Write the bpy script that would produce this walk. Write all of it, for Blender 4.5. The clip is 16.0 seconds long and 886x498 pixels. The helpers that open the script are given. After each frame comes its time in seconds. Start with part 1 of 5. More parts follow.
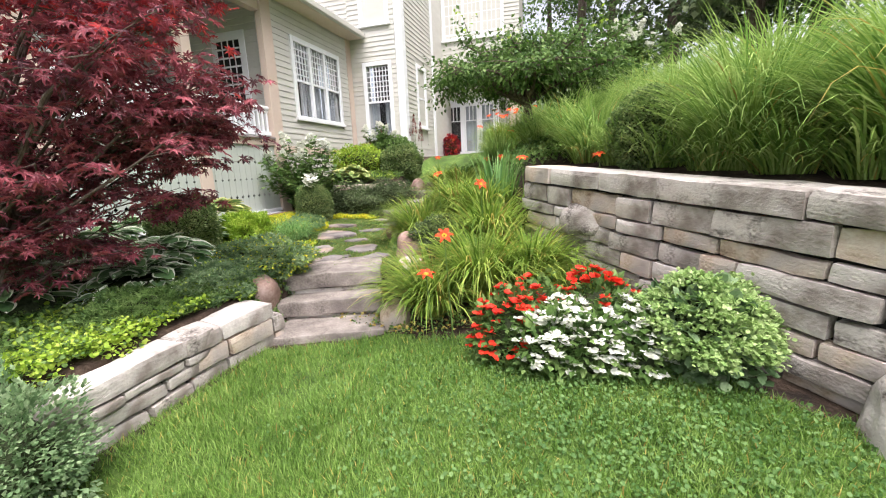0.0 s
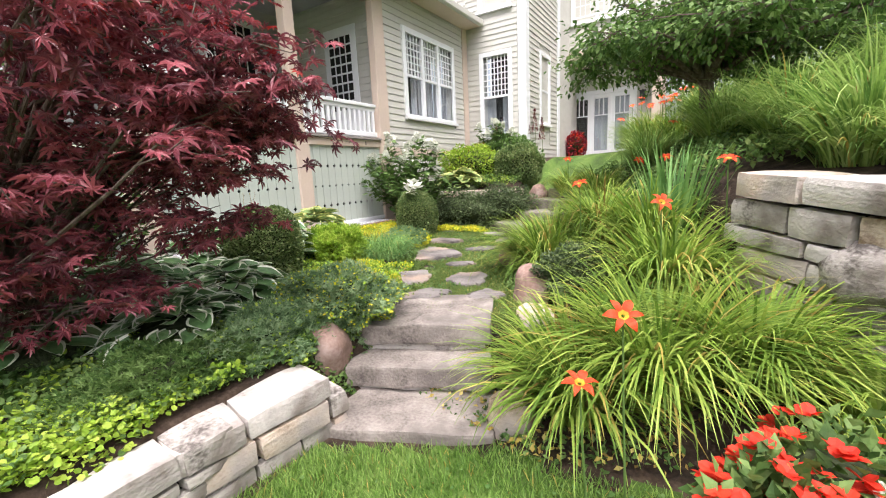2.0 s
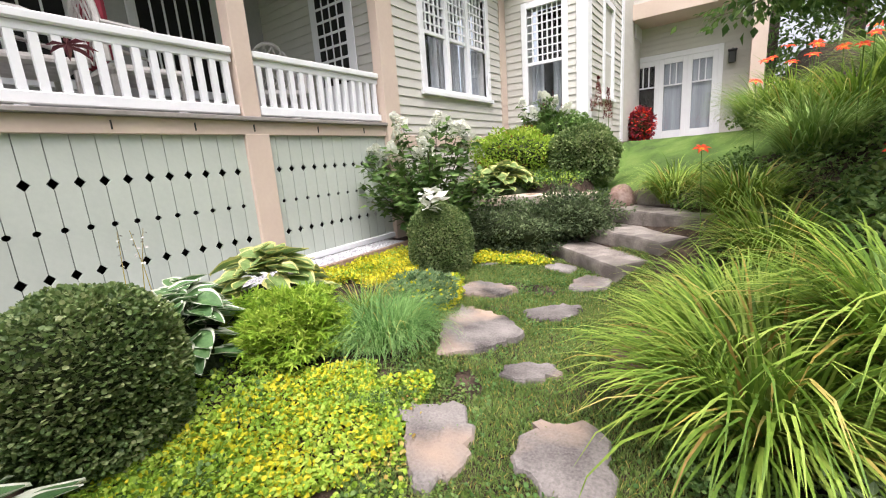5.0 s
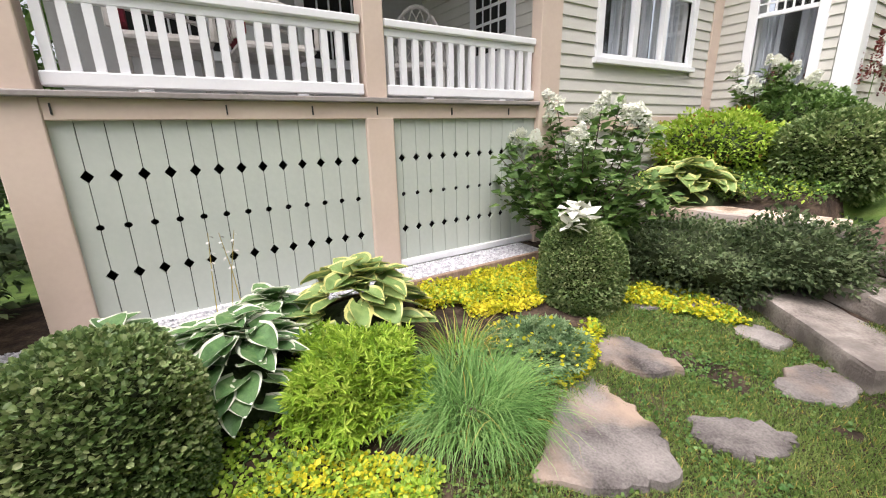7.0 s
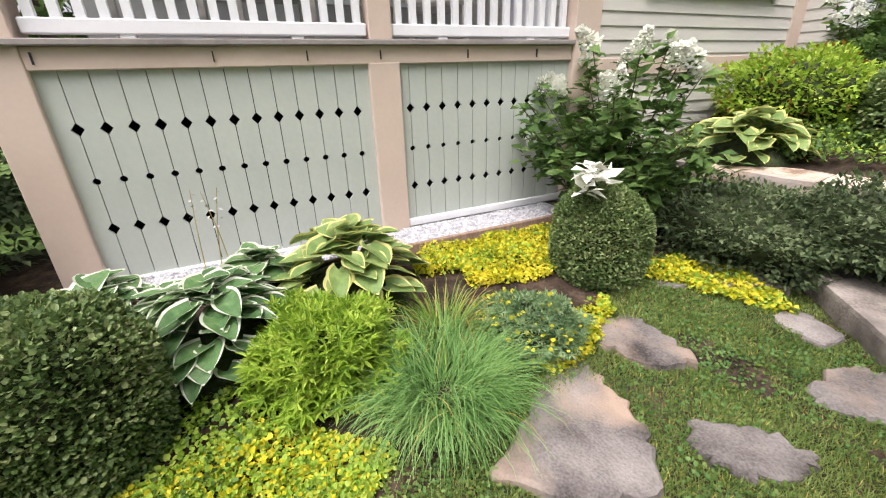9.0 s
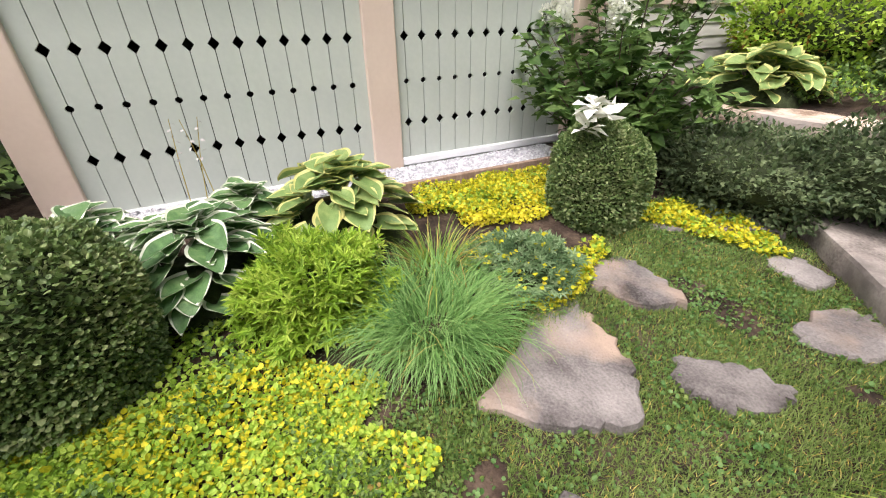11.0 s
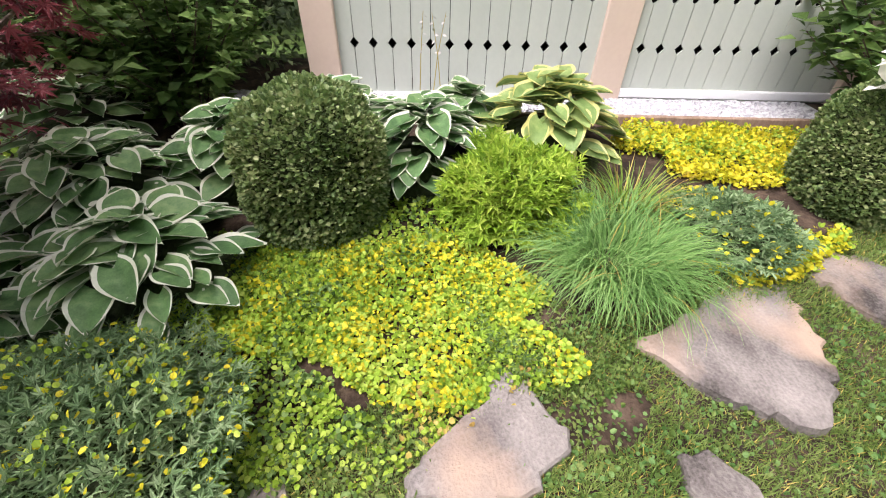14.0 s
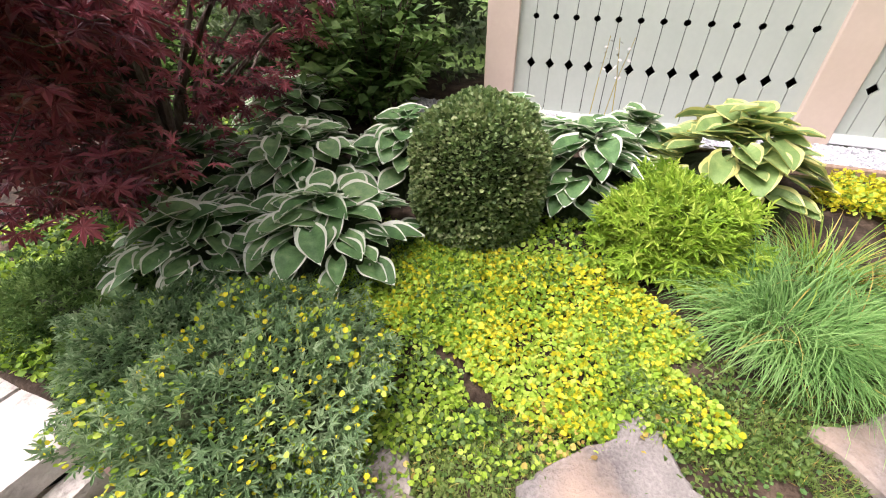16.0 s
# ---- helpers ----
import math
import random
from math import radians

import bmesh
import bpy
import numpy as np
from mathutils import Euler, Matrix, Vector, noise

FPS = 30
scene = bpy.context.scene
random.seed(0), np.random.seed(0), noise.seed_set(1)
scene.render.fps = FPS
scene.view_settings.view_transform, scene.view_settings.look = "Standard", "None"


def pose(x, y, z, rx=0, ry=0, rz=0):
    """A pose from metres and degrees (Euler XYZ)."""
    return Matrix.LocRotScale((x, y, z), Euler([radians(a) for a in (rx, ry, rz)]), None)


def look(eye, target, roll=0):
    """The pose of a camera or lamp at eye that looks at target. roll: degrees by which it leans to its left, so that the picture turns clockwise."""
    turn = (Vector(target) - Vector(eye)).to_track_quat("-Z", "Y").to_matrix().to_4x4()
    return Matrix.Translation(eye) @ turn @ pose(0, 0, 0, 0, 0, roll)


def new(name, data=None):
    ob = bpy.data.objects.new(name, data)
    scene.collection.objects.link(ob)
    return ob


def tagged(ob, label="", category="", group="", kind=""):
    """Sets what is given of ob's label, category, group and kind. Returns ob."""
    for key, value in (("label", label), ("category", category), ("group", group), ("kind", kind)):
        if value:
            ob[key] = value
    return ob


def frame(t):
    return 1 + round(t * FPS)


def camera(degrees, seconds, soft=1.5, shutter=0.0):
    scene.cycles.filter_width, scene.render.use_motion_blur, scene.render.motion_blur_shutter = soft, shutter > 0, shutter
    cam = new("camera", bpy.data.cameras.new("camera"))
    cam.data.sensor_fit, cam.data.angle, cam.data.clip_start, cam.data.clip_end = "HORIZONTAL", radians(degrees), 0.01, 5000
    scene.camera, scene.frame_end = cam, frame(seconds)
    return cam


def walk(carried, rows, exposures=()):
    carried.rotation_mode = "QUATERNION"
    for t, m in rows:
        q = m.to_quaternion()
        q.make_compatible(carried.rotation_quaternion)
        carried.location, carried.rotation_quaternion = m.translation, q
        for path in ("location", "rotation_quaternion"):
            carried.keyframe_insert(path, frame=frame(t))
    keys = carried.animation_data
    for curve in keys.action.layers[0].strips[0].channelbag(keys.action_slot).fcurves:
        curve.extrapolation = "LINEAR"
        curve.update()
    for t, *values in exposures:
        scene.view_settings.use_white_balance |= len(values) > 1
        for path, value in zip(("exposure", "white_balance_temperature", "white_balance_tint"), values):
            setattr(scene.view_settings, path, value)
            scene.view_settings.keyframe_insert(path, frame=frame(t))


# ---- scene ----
cam = camera(94.4, 16.0, soft=1.1)
PATH = [
    (0, (0.0, 0.82, 1.418), (-0.567, 2.699, 1.032), -2.6),
    (0.5, (-0.104, 0.997, 1.41), (-0.694, 2.866, 1.01), -2.3),
    (1, (-0.266, 1.286, 1.422), (-0.903, 3.14, 1.026), -2.4),
    (1.5, (-0.402, 1.655, 1.424), (-1.21, 3.443, 1.037), -1.6),
    (2, (-0.571, 1.973, 1.469), (-1.614, 3.642, 1.112), -2.7),
    (2.5, (-0.806, 2.305, 1.485), (-1.917, 3.931, 1.136), -3.2),
    (3, (-1.052, 2.746, 1.494), (-2.167, 4.372, 1.159), -2.2),
    (3.5, (-1.27, 3.058, 1.546), (-2.385, 4.682, 1.201), -3.6),
    (3.7, (-1.388, 3.204, 1.553), (-2.49, 4.834, 1.199), -4.1),
    (5.8, (-2.071, 4.287, 1.75), (-3.29, 5.795, 1.263), -2.1),
    (6, (-2.119, 4.41, 1.784), (-3.373, 5.883, 1.277), -1.0),
    (6.5, (-2.203, 4.547, 1.894), (-3.677, 5.797, 1.382), -0.6),
    (7, (-2.314, 4.643, 1.885), (-3.932, 5.682, 1.334), -1.4),
    (7.5, (-2.357, 4.799, 1.886), (-4.02, 5.743, 1.297), -2.1),
    (8, (-2.349, 4.981, 1.908), (-4.038, 5.854, 1.289), -2.3),
    (8.5, (-2.346, 5.044, 1.916), (-4.032, 5.868, 1.226), -2.2),
    (9, (-2.342, 5.062, 1.908), (-4.011, 5.838, 1.126), -1.9),
    (9.2, (-2.341, 5.066, 1.895), (-3.99, 5.832, 1.06), -1.8),
    (11.3, (-2.359, 5.09, 1.833), (-3.914, 5.804, 0.797), -0.6),
    (11.5, (-2.364, 5.081, 1.837), (-3.915, 5.766, 0.775), -0.3),
    (12, (-2.37, 5.089, 1.846), (-3.933, 5.641, 0.727), -0.3),
    (12.5, (-2.367, 5.051, 1.839), (-3.938, 5.468, 0.673), 0.4),
    (13, (-2.345, 4.994, 1.818), (-3.916, 5.279, 0.614), 0.7),
    (13.5, (-2.296, 4.943, 1.798), (-3.857, 5.088, 0.556), 1.1),
    (14, (-2.248, 4.9, 1.802), (-3.796, 4.894, 0.535), 1.2),
    (14.5, (-2.208, 4.846, 1.807), (-3.741, 4.683, 0.534), 0.9),
    (15, (-2.176, 4.816, 1.818), (-3.685, 4.489, 0.546), 0.6),
    (15.5, (-2.169, 4.802, 1.817), (-3.656, 4.333, 0.563), 0.2),
    (16, (-2.168, 4.799, 1.822), (-3.648, 4.215, 0.61), -0.5),
]
walk(cam, [(t, look(eye, target, roll)) for t, eye, target, roll in PATH], [(0, 1.24, 6450, 16), (1.5, 1.24, 6450, 16), (3, 1.3, 6450, 16), (4, 1.27, 6450, 16), (7, 1.03, 6550, 16), (12, 1.1, 6550, 17), (15, 1.34, 6550, 20), (16, 1.36, 6550, 20)])

# ---- world and light: a bright overcast day ----
SUN_EL, SUN_ROT = 67.0, 146.0
world = bpy.data.worlds.new("world")
scene.world = world
world.use_nodes = True
wn = world.node_tree
sky = wn.nodes.new("ShaderNodeTexSky")
sky.sky_type, sky.sun_disc = "NISHITA", False
sky.sun_elevation, sky.sun_rotation = radians(SUN_EL), radians(SUN_ROT)
sky.air_density, sky.dust_density, sky.ozone_density = 1.0, 6.0, 0.6
hsv = wn.nodes.new("ShaderNodeHueSaturation")
hsv.inputs["Saturation"].default_value = 0.3
wn.links.new(sky.outputs[0], hsv.inputs["Color"])
wn.links.new(hsv.outputs[0], wn.nodes["Background"].inputs[0])
wn.nodes["Background"].inputs[1].default_value = 0.15
sun_data = bpy.data.lights.new("sun", "SUN")
sun_data.energy, sun_data.angle, sun_data.color = 1.7, radians(60), (1.0, 0.96, 0.9)
sun = new("sun", sun_data)
sun.matrix_world = look((1.8, -1.2, 12), (-1, 3, 0))


# ---- materials ----
def material(name, ramp, scale=6.0, rough=0.8, bump=0.3, fine=60.0, island=0.0, objvar=0.0, spec=0.3, through_light=0.0, stretch=(1, 1, 1), stain=None):
    """A surface whose colour runs along ramp by coarse and fine noise, with relief."""
    m = bpy.data.materials.new(name)
    m.use_nodes = True
    nt = m.node_tree
    N, L = nt.nodes, nt.links
    b = N["Principled BSDF"]
    b.inputs["Roughness"].default_value = rough
    b.inputs["Specular IOR Level"].default_value = spec
    co = N.new("ShaderNodeTexCoord")
    mp = N.new("ShaderNodeMapping")
    mp.inputs["Scale"].default_value = stretch
    L.new(co.outputs["Object"], mp.inputs[0])
    big, small = N.new("ShaderNodeTexNoise"), N.new("ShaderNodeTexNoise")
    for n, s in ((big, scale), (small, fine)):
        n.inputs["Scale"].default_value = s
        n.inputs["Detail"].default_value = 7
        L.new(mp.outputs[0], n.inputs["Vector"])
    mix = N.new("ShaderNodeMath")
    mix.operation = "MULTIPLY_ADD"
    mix.inputs[1].default_value = 0.6
    L.new(small.outputs[0], mix.inputs[0])
    sc = N.new("ShaderNodeMath")
    sc.operation = "MULTIPLY_ADD"
    sc.inputs[1].default_value, sc.inputs[2].default_value = 1.4, -0.5
    L.new(big.outputs[0], sc.inputs[0])
    L.new(sc.outputs[0], mix.inputs[2])
    out = mix
    geo = N.new("ShaderNodeNewGeometry")
    inf = N.new("ShaderNodeObjectInfo")
    for src, amount in ((geo.outputs["Random Per Island"], island), (inf.outputs["Random"], objvar)):
        if amount:
            a = N.new("ShaderNodeMath")
            a.operation = "MULTIPLY_ADD"
            a.inputs[1].default_value = amount
            L.new(src, a.inputs[0])
            off = N.new("ShaderNodeMath")
            off.operation = "SUBTRACT"
            off.inputs[1].default_value = amount / 2
            L.new(out.outputs[0], off.inputs[0])
            L.new(off.outputs[0], a.inputs[2])
            out = a
    cr = N.new("ShaderNodeValToRGB")
    els = cr.color_ramp.elements
    while len(els) < len(ramp):
        els.new(0.5)
    for e, (p, c) in zip(els, ramp):
        e.position, e.color = p, (*c, 1)
    L.new(out.outputs[0], cr.inputs[0])
    colour = cr.outputs[0]
    if stain:
        st = N.new("ShaderNodeTexNoise")
        st.inputs["Scale"].default_value, st.inputs["Detail"].default_value = stain[1], 6
        L.new(co.outputs["Object"], st.inputs["Vector"])
        sr = N.new("ShaderNodeValToRGB")
        sr.color_ramp.elements[0].position, sr.color_ramp.elements[1].position = 0.52, 0.66
        L.new(st.outputs[0], sr.inputs[0])
        mx = N.new("ShaderNodeMix")
        mx.data_type = "RGBA"
        L.new(sr.outputs[0], mx.inputs[0])
        L.new(colour, mx.inputs[6])
        mx.inputs[7].default_value = (*stain[0], 1)
        colour = mx.outputs[2]
    L.new(colour, b.inputs["Base Color"])
    if bump:
        bp = N.new("ShaderNodeBump")
        bp.inputs["Strength"].default_value, bp.inputs["Distance"].default_value = bump, 0.01
        L.new(mix.outputs[0], bp.inputs["Height"])
        L.new(bp.outputs[0], b.inputs["Normal"])
    if through_light:
        tr = N.new("ShaderNodeBsdfTranslucent")
        L.new(colour, tr.inputs[0])
        ms = N.new("ShaderNodeMixShader")
        ms.inputs[0].default_value = through_light * 1.2
        L.new(b.outputs[0], ms.inputs[1])
        L.new(tr.outputs[0], ms.inputs[2])
        L.new(ms.outputs[0], N["Material Output"].inputs[0])
    return m


def leafy(name, dark, mid, light, rough=0.55, island=0.8, spec=0.3):
    return material(name, [(0.1, dark), (0.5, mid), (0.9, light)], 3.0, rough, 0.0, 40.0, island, 0.1, spec, 0.3)


M = dict(
    soil=material("mulch", [(0.2, (0.012, 0.008, 0.006)), (0.5, (0.04, 0.026, 0.018)), (0.85, (0.1, 0.07, 0.05))], 9, 0.95, 1.0, 55),
    turf=material("turf", [(0.2, (0.03, 0.055, 0.012)), (0.5, (0.07, 0.13, 0.022)), (0.85, (0.14, 0.2, 0.05))], 2.5, 0.9, 1.0, 70),
    moss=leafy("moss_blade", (0.065, 0.12, 0.022), (0.125, 0.2, 0.04), (0.21, 0.27, 0.08)),
    blade=leafy("lawn_blade", (0.07, 0.15, 0.022), (0.13, 0.25, 0.04), (0.24, 0.36, 0.09)),
    clover=leafy("clover", (0.07, 0.16, 0.04), (0.11, 0.22, 0.06), (0.18, 0.3, 0.1)),
    stone=material("grey_limestone", [(0.12, (0.12, 0.105, 0.095)), (0.38, (0.47, 0.43, 0.4)), (0.85, (0.64, 0.6, 0.57))], 6, 0.9, 1.0, 55, objvar=0.35, stain=((0.22, 0.19, 0.17), 3.0), stretch=(1, 1, 1.4)),
    warm=material("buff_limestone", [(0.12, (0.2, 0.14, 0.1)), (0.45, (0.5, 0.4, 0.32)), (0.85, (0.62, 0.55, 0.48))], 6, 0.9, 1.0, 55, objvar=0.3, stain=((0.36, 0.32, 0.3), 2.5), stretch=(1, 1, 1.4)),
    flag=material("flagstone", [(0.1, (0.035, 0.03, 0.028)), (0.45, (0.15, 0.135, 0.13)), (0.9, (0.3, 0.275, 0.26))], 4, 0.9, 1.0, 90, objvar=0.25, stain=((0.34, 0.255, 0.2), 1.6)),
    tread=material("step_slab", [(0.1, (0.06, 0.05, 0.045)), (0.45, (0.24, 0.21, 0.19)), (0.9, (0.42, 0.38, 0.345))], 4, 0.9, 1.0, 60, objvar=0.2, stain=((0.15, 0.13, 0.12), 2.6)),
    red=material("red_boulder", [(0.15, (0.12, 0.08, 0.07)), (0.5, (0.26, 0.17, 0.14)), (0.9, (0.42, 0.33, 0.3))], 4, 0.9, 0.8, 40),
    siding=material("cream_siding", [(0.1, (0.5, 0.49, 0.45)), (0.9, (0.58, 0.57, 0.53))], 2, 0.6, 0.1, 30, stretch=(1, 1, 4)),
    tan=material("tan_trim", [(0.1, (0.54, 0.43, 0.36)), (0.9, (0.62, 0.51, 0.43))], 2, 0.6, 0.1, 30),
    white=material("white_paint", [(0.1, (0.74, 0.75, 0.78)), (0.9, (0.82, 0.83, 0.85))], 3, 0.5, 0.08, 40),
    sage=material("sage_boards", [(0.1, (0.42, 0.46, 0.42)), (0.9, (0.49, 0.53, 0.48))], 2, 0.6, 0.1, 30, objvar=0.25),
    # near-black colour that stands for shade in gaps and unlit rooms
    dark=material("deep_shade", [(0.1, (0.01, 0.01, 0.01)), (0.9, (0.02, 0.02, 0.02))], 2, 0.9, 0, 10),
    sill=material("grey_drip_edge", [(0.1, (0.2, 0.18, 0.17)), (0.9, (0.34, 0.31, 0.3))], 4, 0.7, 0.1, 30),
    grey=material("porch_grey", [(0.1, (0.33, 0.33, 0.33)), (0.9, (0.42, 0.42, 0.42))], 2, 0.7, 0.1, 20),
    roof=material("roof_shingle", [(0.1, (0.1, 0.1, 0.09)), (0.9, (0.22, 0.21, 0.2))], 8, 0.9, 0.6, 40),
    gravel=material("pale_gravel", [(0.2, (0.34, 0.34, 0.37)), (0.8, (0.66, 0.66, 0.69))], 20, 0.9, 0.8, 80, island=0.6),
    timber=material("edging_timber", [(0.1, (0.2, 0.13, 0.09)), (0.9, (0.36, 0.26, 0.2))], 5, 0.9, 0.4, 40, stretch=(1, 6, 1)),
    bark=material("bark", [(0.1, (0.05, 0.035, 0.028)), (0.5, (0.12, 0.09, 0.075)), (0.9, (0.24, 0.2, 0.17))], 8, 0.95, 1.0, 40, stretch=(3, 3, 0.7)),
    curtain=material("pale_curtain", [(0.1, (0.25, 0.26, 0.27)), (0.9, (0.5, 0.51, 0.52))], 1.5, 0.8, 0.0, 20, stretch=(6, 6, 0.2)),
    wicker=material("pale_wicker", [(0.1, (0.4, 0.38, 0.36)), (0.9, (0.6, 0.58, 0.56))], 10, 0.8, 0.4, 60),
    cushion=material("red_cushion", [(0.1, (0.18, 0.02, 0.035)), (0.9, (0.3, 0.04, 0.06))], 5, 0.9, 0.2, 60),
    iron=material("dark_iron", [(0.1, (0.02, 0.02, 0.02)), (0.9, (0.05, 0.05, 0.05))], 5, 0.5, 0.1, 40),
    maple=leafy("maple_leaf", (0.1, 0.032, 0.044), (0.25, 0.055, 0.078), (0.42, 0.11, 0.135), 0.35, spec=0.5),
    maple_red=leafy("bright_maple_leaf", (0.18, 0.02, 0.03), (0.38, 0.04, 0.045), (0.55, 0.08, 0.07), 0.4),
    box=leafy("boxwood_leaf", (0.08, 0.14, 0.042), (0.17, 0.255, 0.08), (0.34, 0.39, 0.18), 0.5, spec=0.5),
    green=leafy("mid_green_leaf", (0.05, 0.11, 0.025), (0.11, 0.2, 0.05), (0.21, 0.32, 0.1)),
    deep=leafy("deep_green_leaf", (0.045, 0.075, 0.033), (0.095, 0.14, 0.06), (0.19, 0.24, 0.12)),
    blue=leafy("bluish_leaf", (0.09, 0.165, 0.07), (0.18, 0.29, 0.135), (0.31, 0.42, 0.23)),
    lime=leafy("lime_leaf", (0.17, 0.3, 0.03), (0.3, 0.46, 0.045), (0.46, 0.58, 0.1)),
    gold=leafy("golden_leaf", (0.36, 0.38, 0.018), (0.62, 0.58, 0.025), (0.78, 0.66, 0.06)),
    daylily=leafy("daylily_blade", (0.1, 0.19, 0.025), (0.21, 0.33, 0.045), (0.38, 0.48, 0.1)),
    fescue=leafy("fine_blade", (0.08, 0.19, 0.05), (0.16, 0.32, 0.085), (0.28, 0.46, 0.16)),
    tallgrass=leafy("tall_grass_blade", (0.13, 0.25, 0.055), (0.26, 0.4, 0.09), (0.42, 0.54, 0.19)),
    straw=leafy("dry_blade", (0.3, 0.2, 0.06), (0.45, 0.35, 0.08), (0.55, 0.45, 0.15)),
    hosta=material("hosta_leaf", [(0.1, (0.06, 0.135, 0.05)), (0.5, (0.11, 0.22, 0.08)), (0.9, (0.2, 0.32, 0.13))], 4, 0.45, 0.2, 30, objvar=0.5, through_light=0.2),
    hosta_gold=material("gold_hosta_leaf", [(0.1, (0.13, 0.22, 0.07)), (0.5, (0.2, 0.3, 0.1)), (0.9, (0.3, 0.38, 0.14))], 4, 0.45, 0.2, 30, objvar=0.5, through_light=0.2),
    margin=material("cream_leaf_edge", [(0.1, (0.62, 0.66, 0.52)), (0.9, (0.76, 0.78, 0.68))], 5, 0.5, 0, 30, through_light=0.2),
    margin_gold=material("yellow_leaf_edge", [(0.1, (0.5, 0.5, 0.16)), (0.9, (0.66, 0.63, 0.28))], 5, 0.5, 0, 30, through_light=0.2),
    petal=material("white_petal", [(0.1, (0.72, 0.74, 0.62)), (0.9, (0.85, 0.85, 0.82))], 5, 0.7, 0, 30, island=0.5, through_light=0.25),
    redpetal=material("scarlet_petal", [(0.1, (0.62, 0.03, 0.015)), (0.9, (0.85, 0.07, 0.03))], 5, 0.6, 0, 30, island=0.5, through_light=0.25),
    orange=material("orange_petal", [(0.1, (0.72, 0.04, 0.015)), (0.9, (0.85, 0.1, 0.025))], 5, 0.6, 0, 30, island=0.5, through_light=0.25),
    throat=material("yellow_throat", [(0.1, (0.8, 0.25, 0.02)), (0.9, (0.88, 0.38, 0.03))], 5, 0.6, 0, 30),
    plume=leafy("plume_red", (0.12, 0.03, 0.03), (0.22, 0.05, 0.05), (0.35, 0.12, 0.1)),
    sedum=leafy("sedum_head", (0.2, 0.33, 0.1), (0.32, 0.46, 0.16), (0.48, 0.6, 0.28)),
    # dark colour stands for the shade deep among leaves and stalks
    heart=material("inner_shade", [(0.2, (0.02, 0.028, 0.012)), (0.8, (0.06, 0.08, 0.035))], 20, 0.95, 1.0, 70),
    russet=leafy("russet_leaf", (0.2, 0.1, 0.02), (0.3, 0.17, 0.03), (0.35, 0.3, 0.06)),
)
glass = bpy.data.materials.new("window_glass")
glass.use_nodes = True
gb = glass.node_tree.nodes["Principled BSDF"]
gb.inputs["Base Color"].default_value = (0.9, 0.95, 1, 1)
gb.inputs["Roughness"].default_value = 0.03
gb.inputs["Transmission Weight"].default_value = 1.0
M["glass"] = glass


# ---- building blocks ----
def mesh_of(name, verts, faces, mats, index=None):
    me = bpy.data.meshes.new(name)
    me.from_pydata([tuple(map(float, v)) for v in verts], [], [tuple(map(int, f)) for f in faces])
    for m in mats if isinstance(mats, (list, tuple)) else [mats]:
        me.materials.append(m)
    if index is not None:
        me.polygons.foreach_set("material_index", np.asarray(index, dtype=np.int32))
    me.update()
    return me


def link(name, me, parent=None, label="", at=None):
    ob = new(name, me)
    if at is not None:
        ob.matrix_basis = at
    if parent is not None:
        ob.parent = parent
    if label:
        ob["label"] = label
    return ob


def part(name, bm, mat, parent=None, label=""):
    me = bpy.data.meshes.new(name)
    bm.to_mesh(me)
    bm.free()
    me.materials.append(mat)
    return link(name, me, parent, label)


def slab(bm, x0, x1, y0, y1, z0, z1, bevel=0.0):
    r = bmesh.ops.create_cube(bm, size=1, matrix=Matrix.Translation(((x0 + x1) / 2, (y0 + y1) / 2, (z0 + z1) / 2)) @ Matrix.Diagonal((x1 - x0, y1 - y0, z1 - z0, 1)))
    if bevel:
        bmesh.ops.bevel(bm, geom=list({e for v in r["verts"] for e in v.link_edges}), offset=bevel, segments=1, affect="EDGES")
    return bm


def box(name, dims, mat, parent=None, label="", bevel=0.006):
    return part(name, slab(bmesh.new(), *dims, bevel=bevel), mat, parent, label)


def thing(name, label, category, group="", kind="", at=(0, 0, 0)):
    ob = new(name)
    ob.location = at
    return tagged(ob, label, category, group, kind)


def sm(v, a, b):
    t = np.clip((np.asarray(v, float) - a) / (b - a), 0, 1)
    return t * t * (3 - 2 * t)


def garden_grid(x, y):
    """Place on the lower garden's own grid, which the lawn, steps and walls share."""
    return (np.asarray(x, float) - (-0.804)) / 0.855, (np.asarray(y, float) - 1.022) / 0.855


def fall(u, v, z):
    """Height over the datum of a level on the lower garden's gently tilted grid."""
    return 0.854 * z + (-0.041) * np.clip(u, -6, 4) + (0.039) * np.clip(v, -4, 8) + (-0.143)


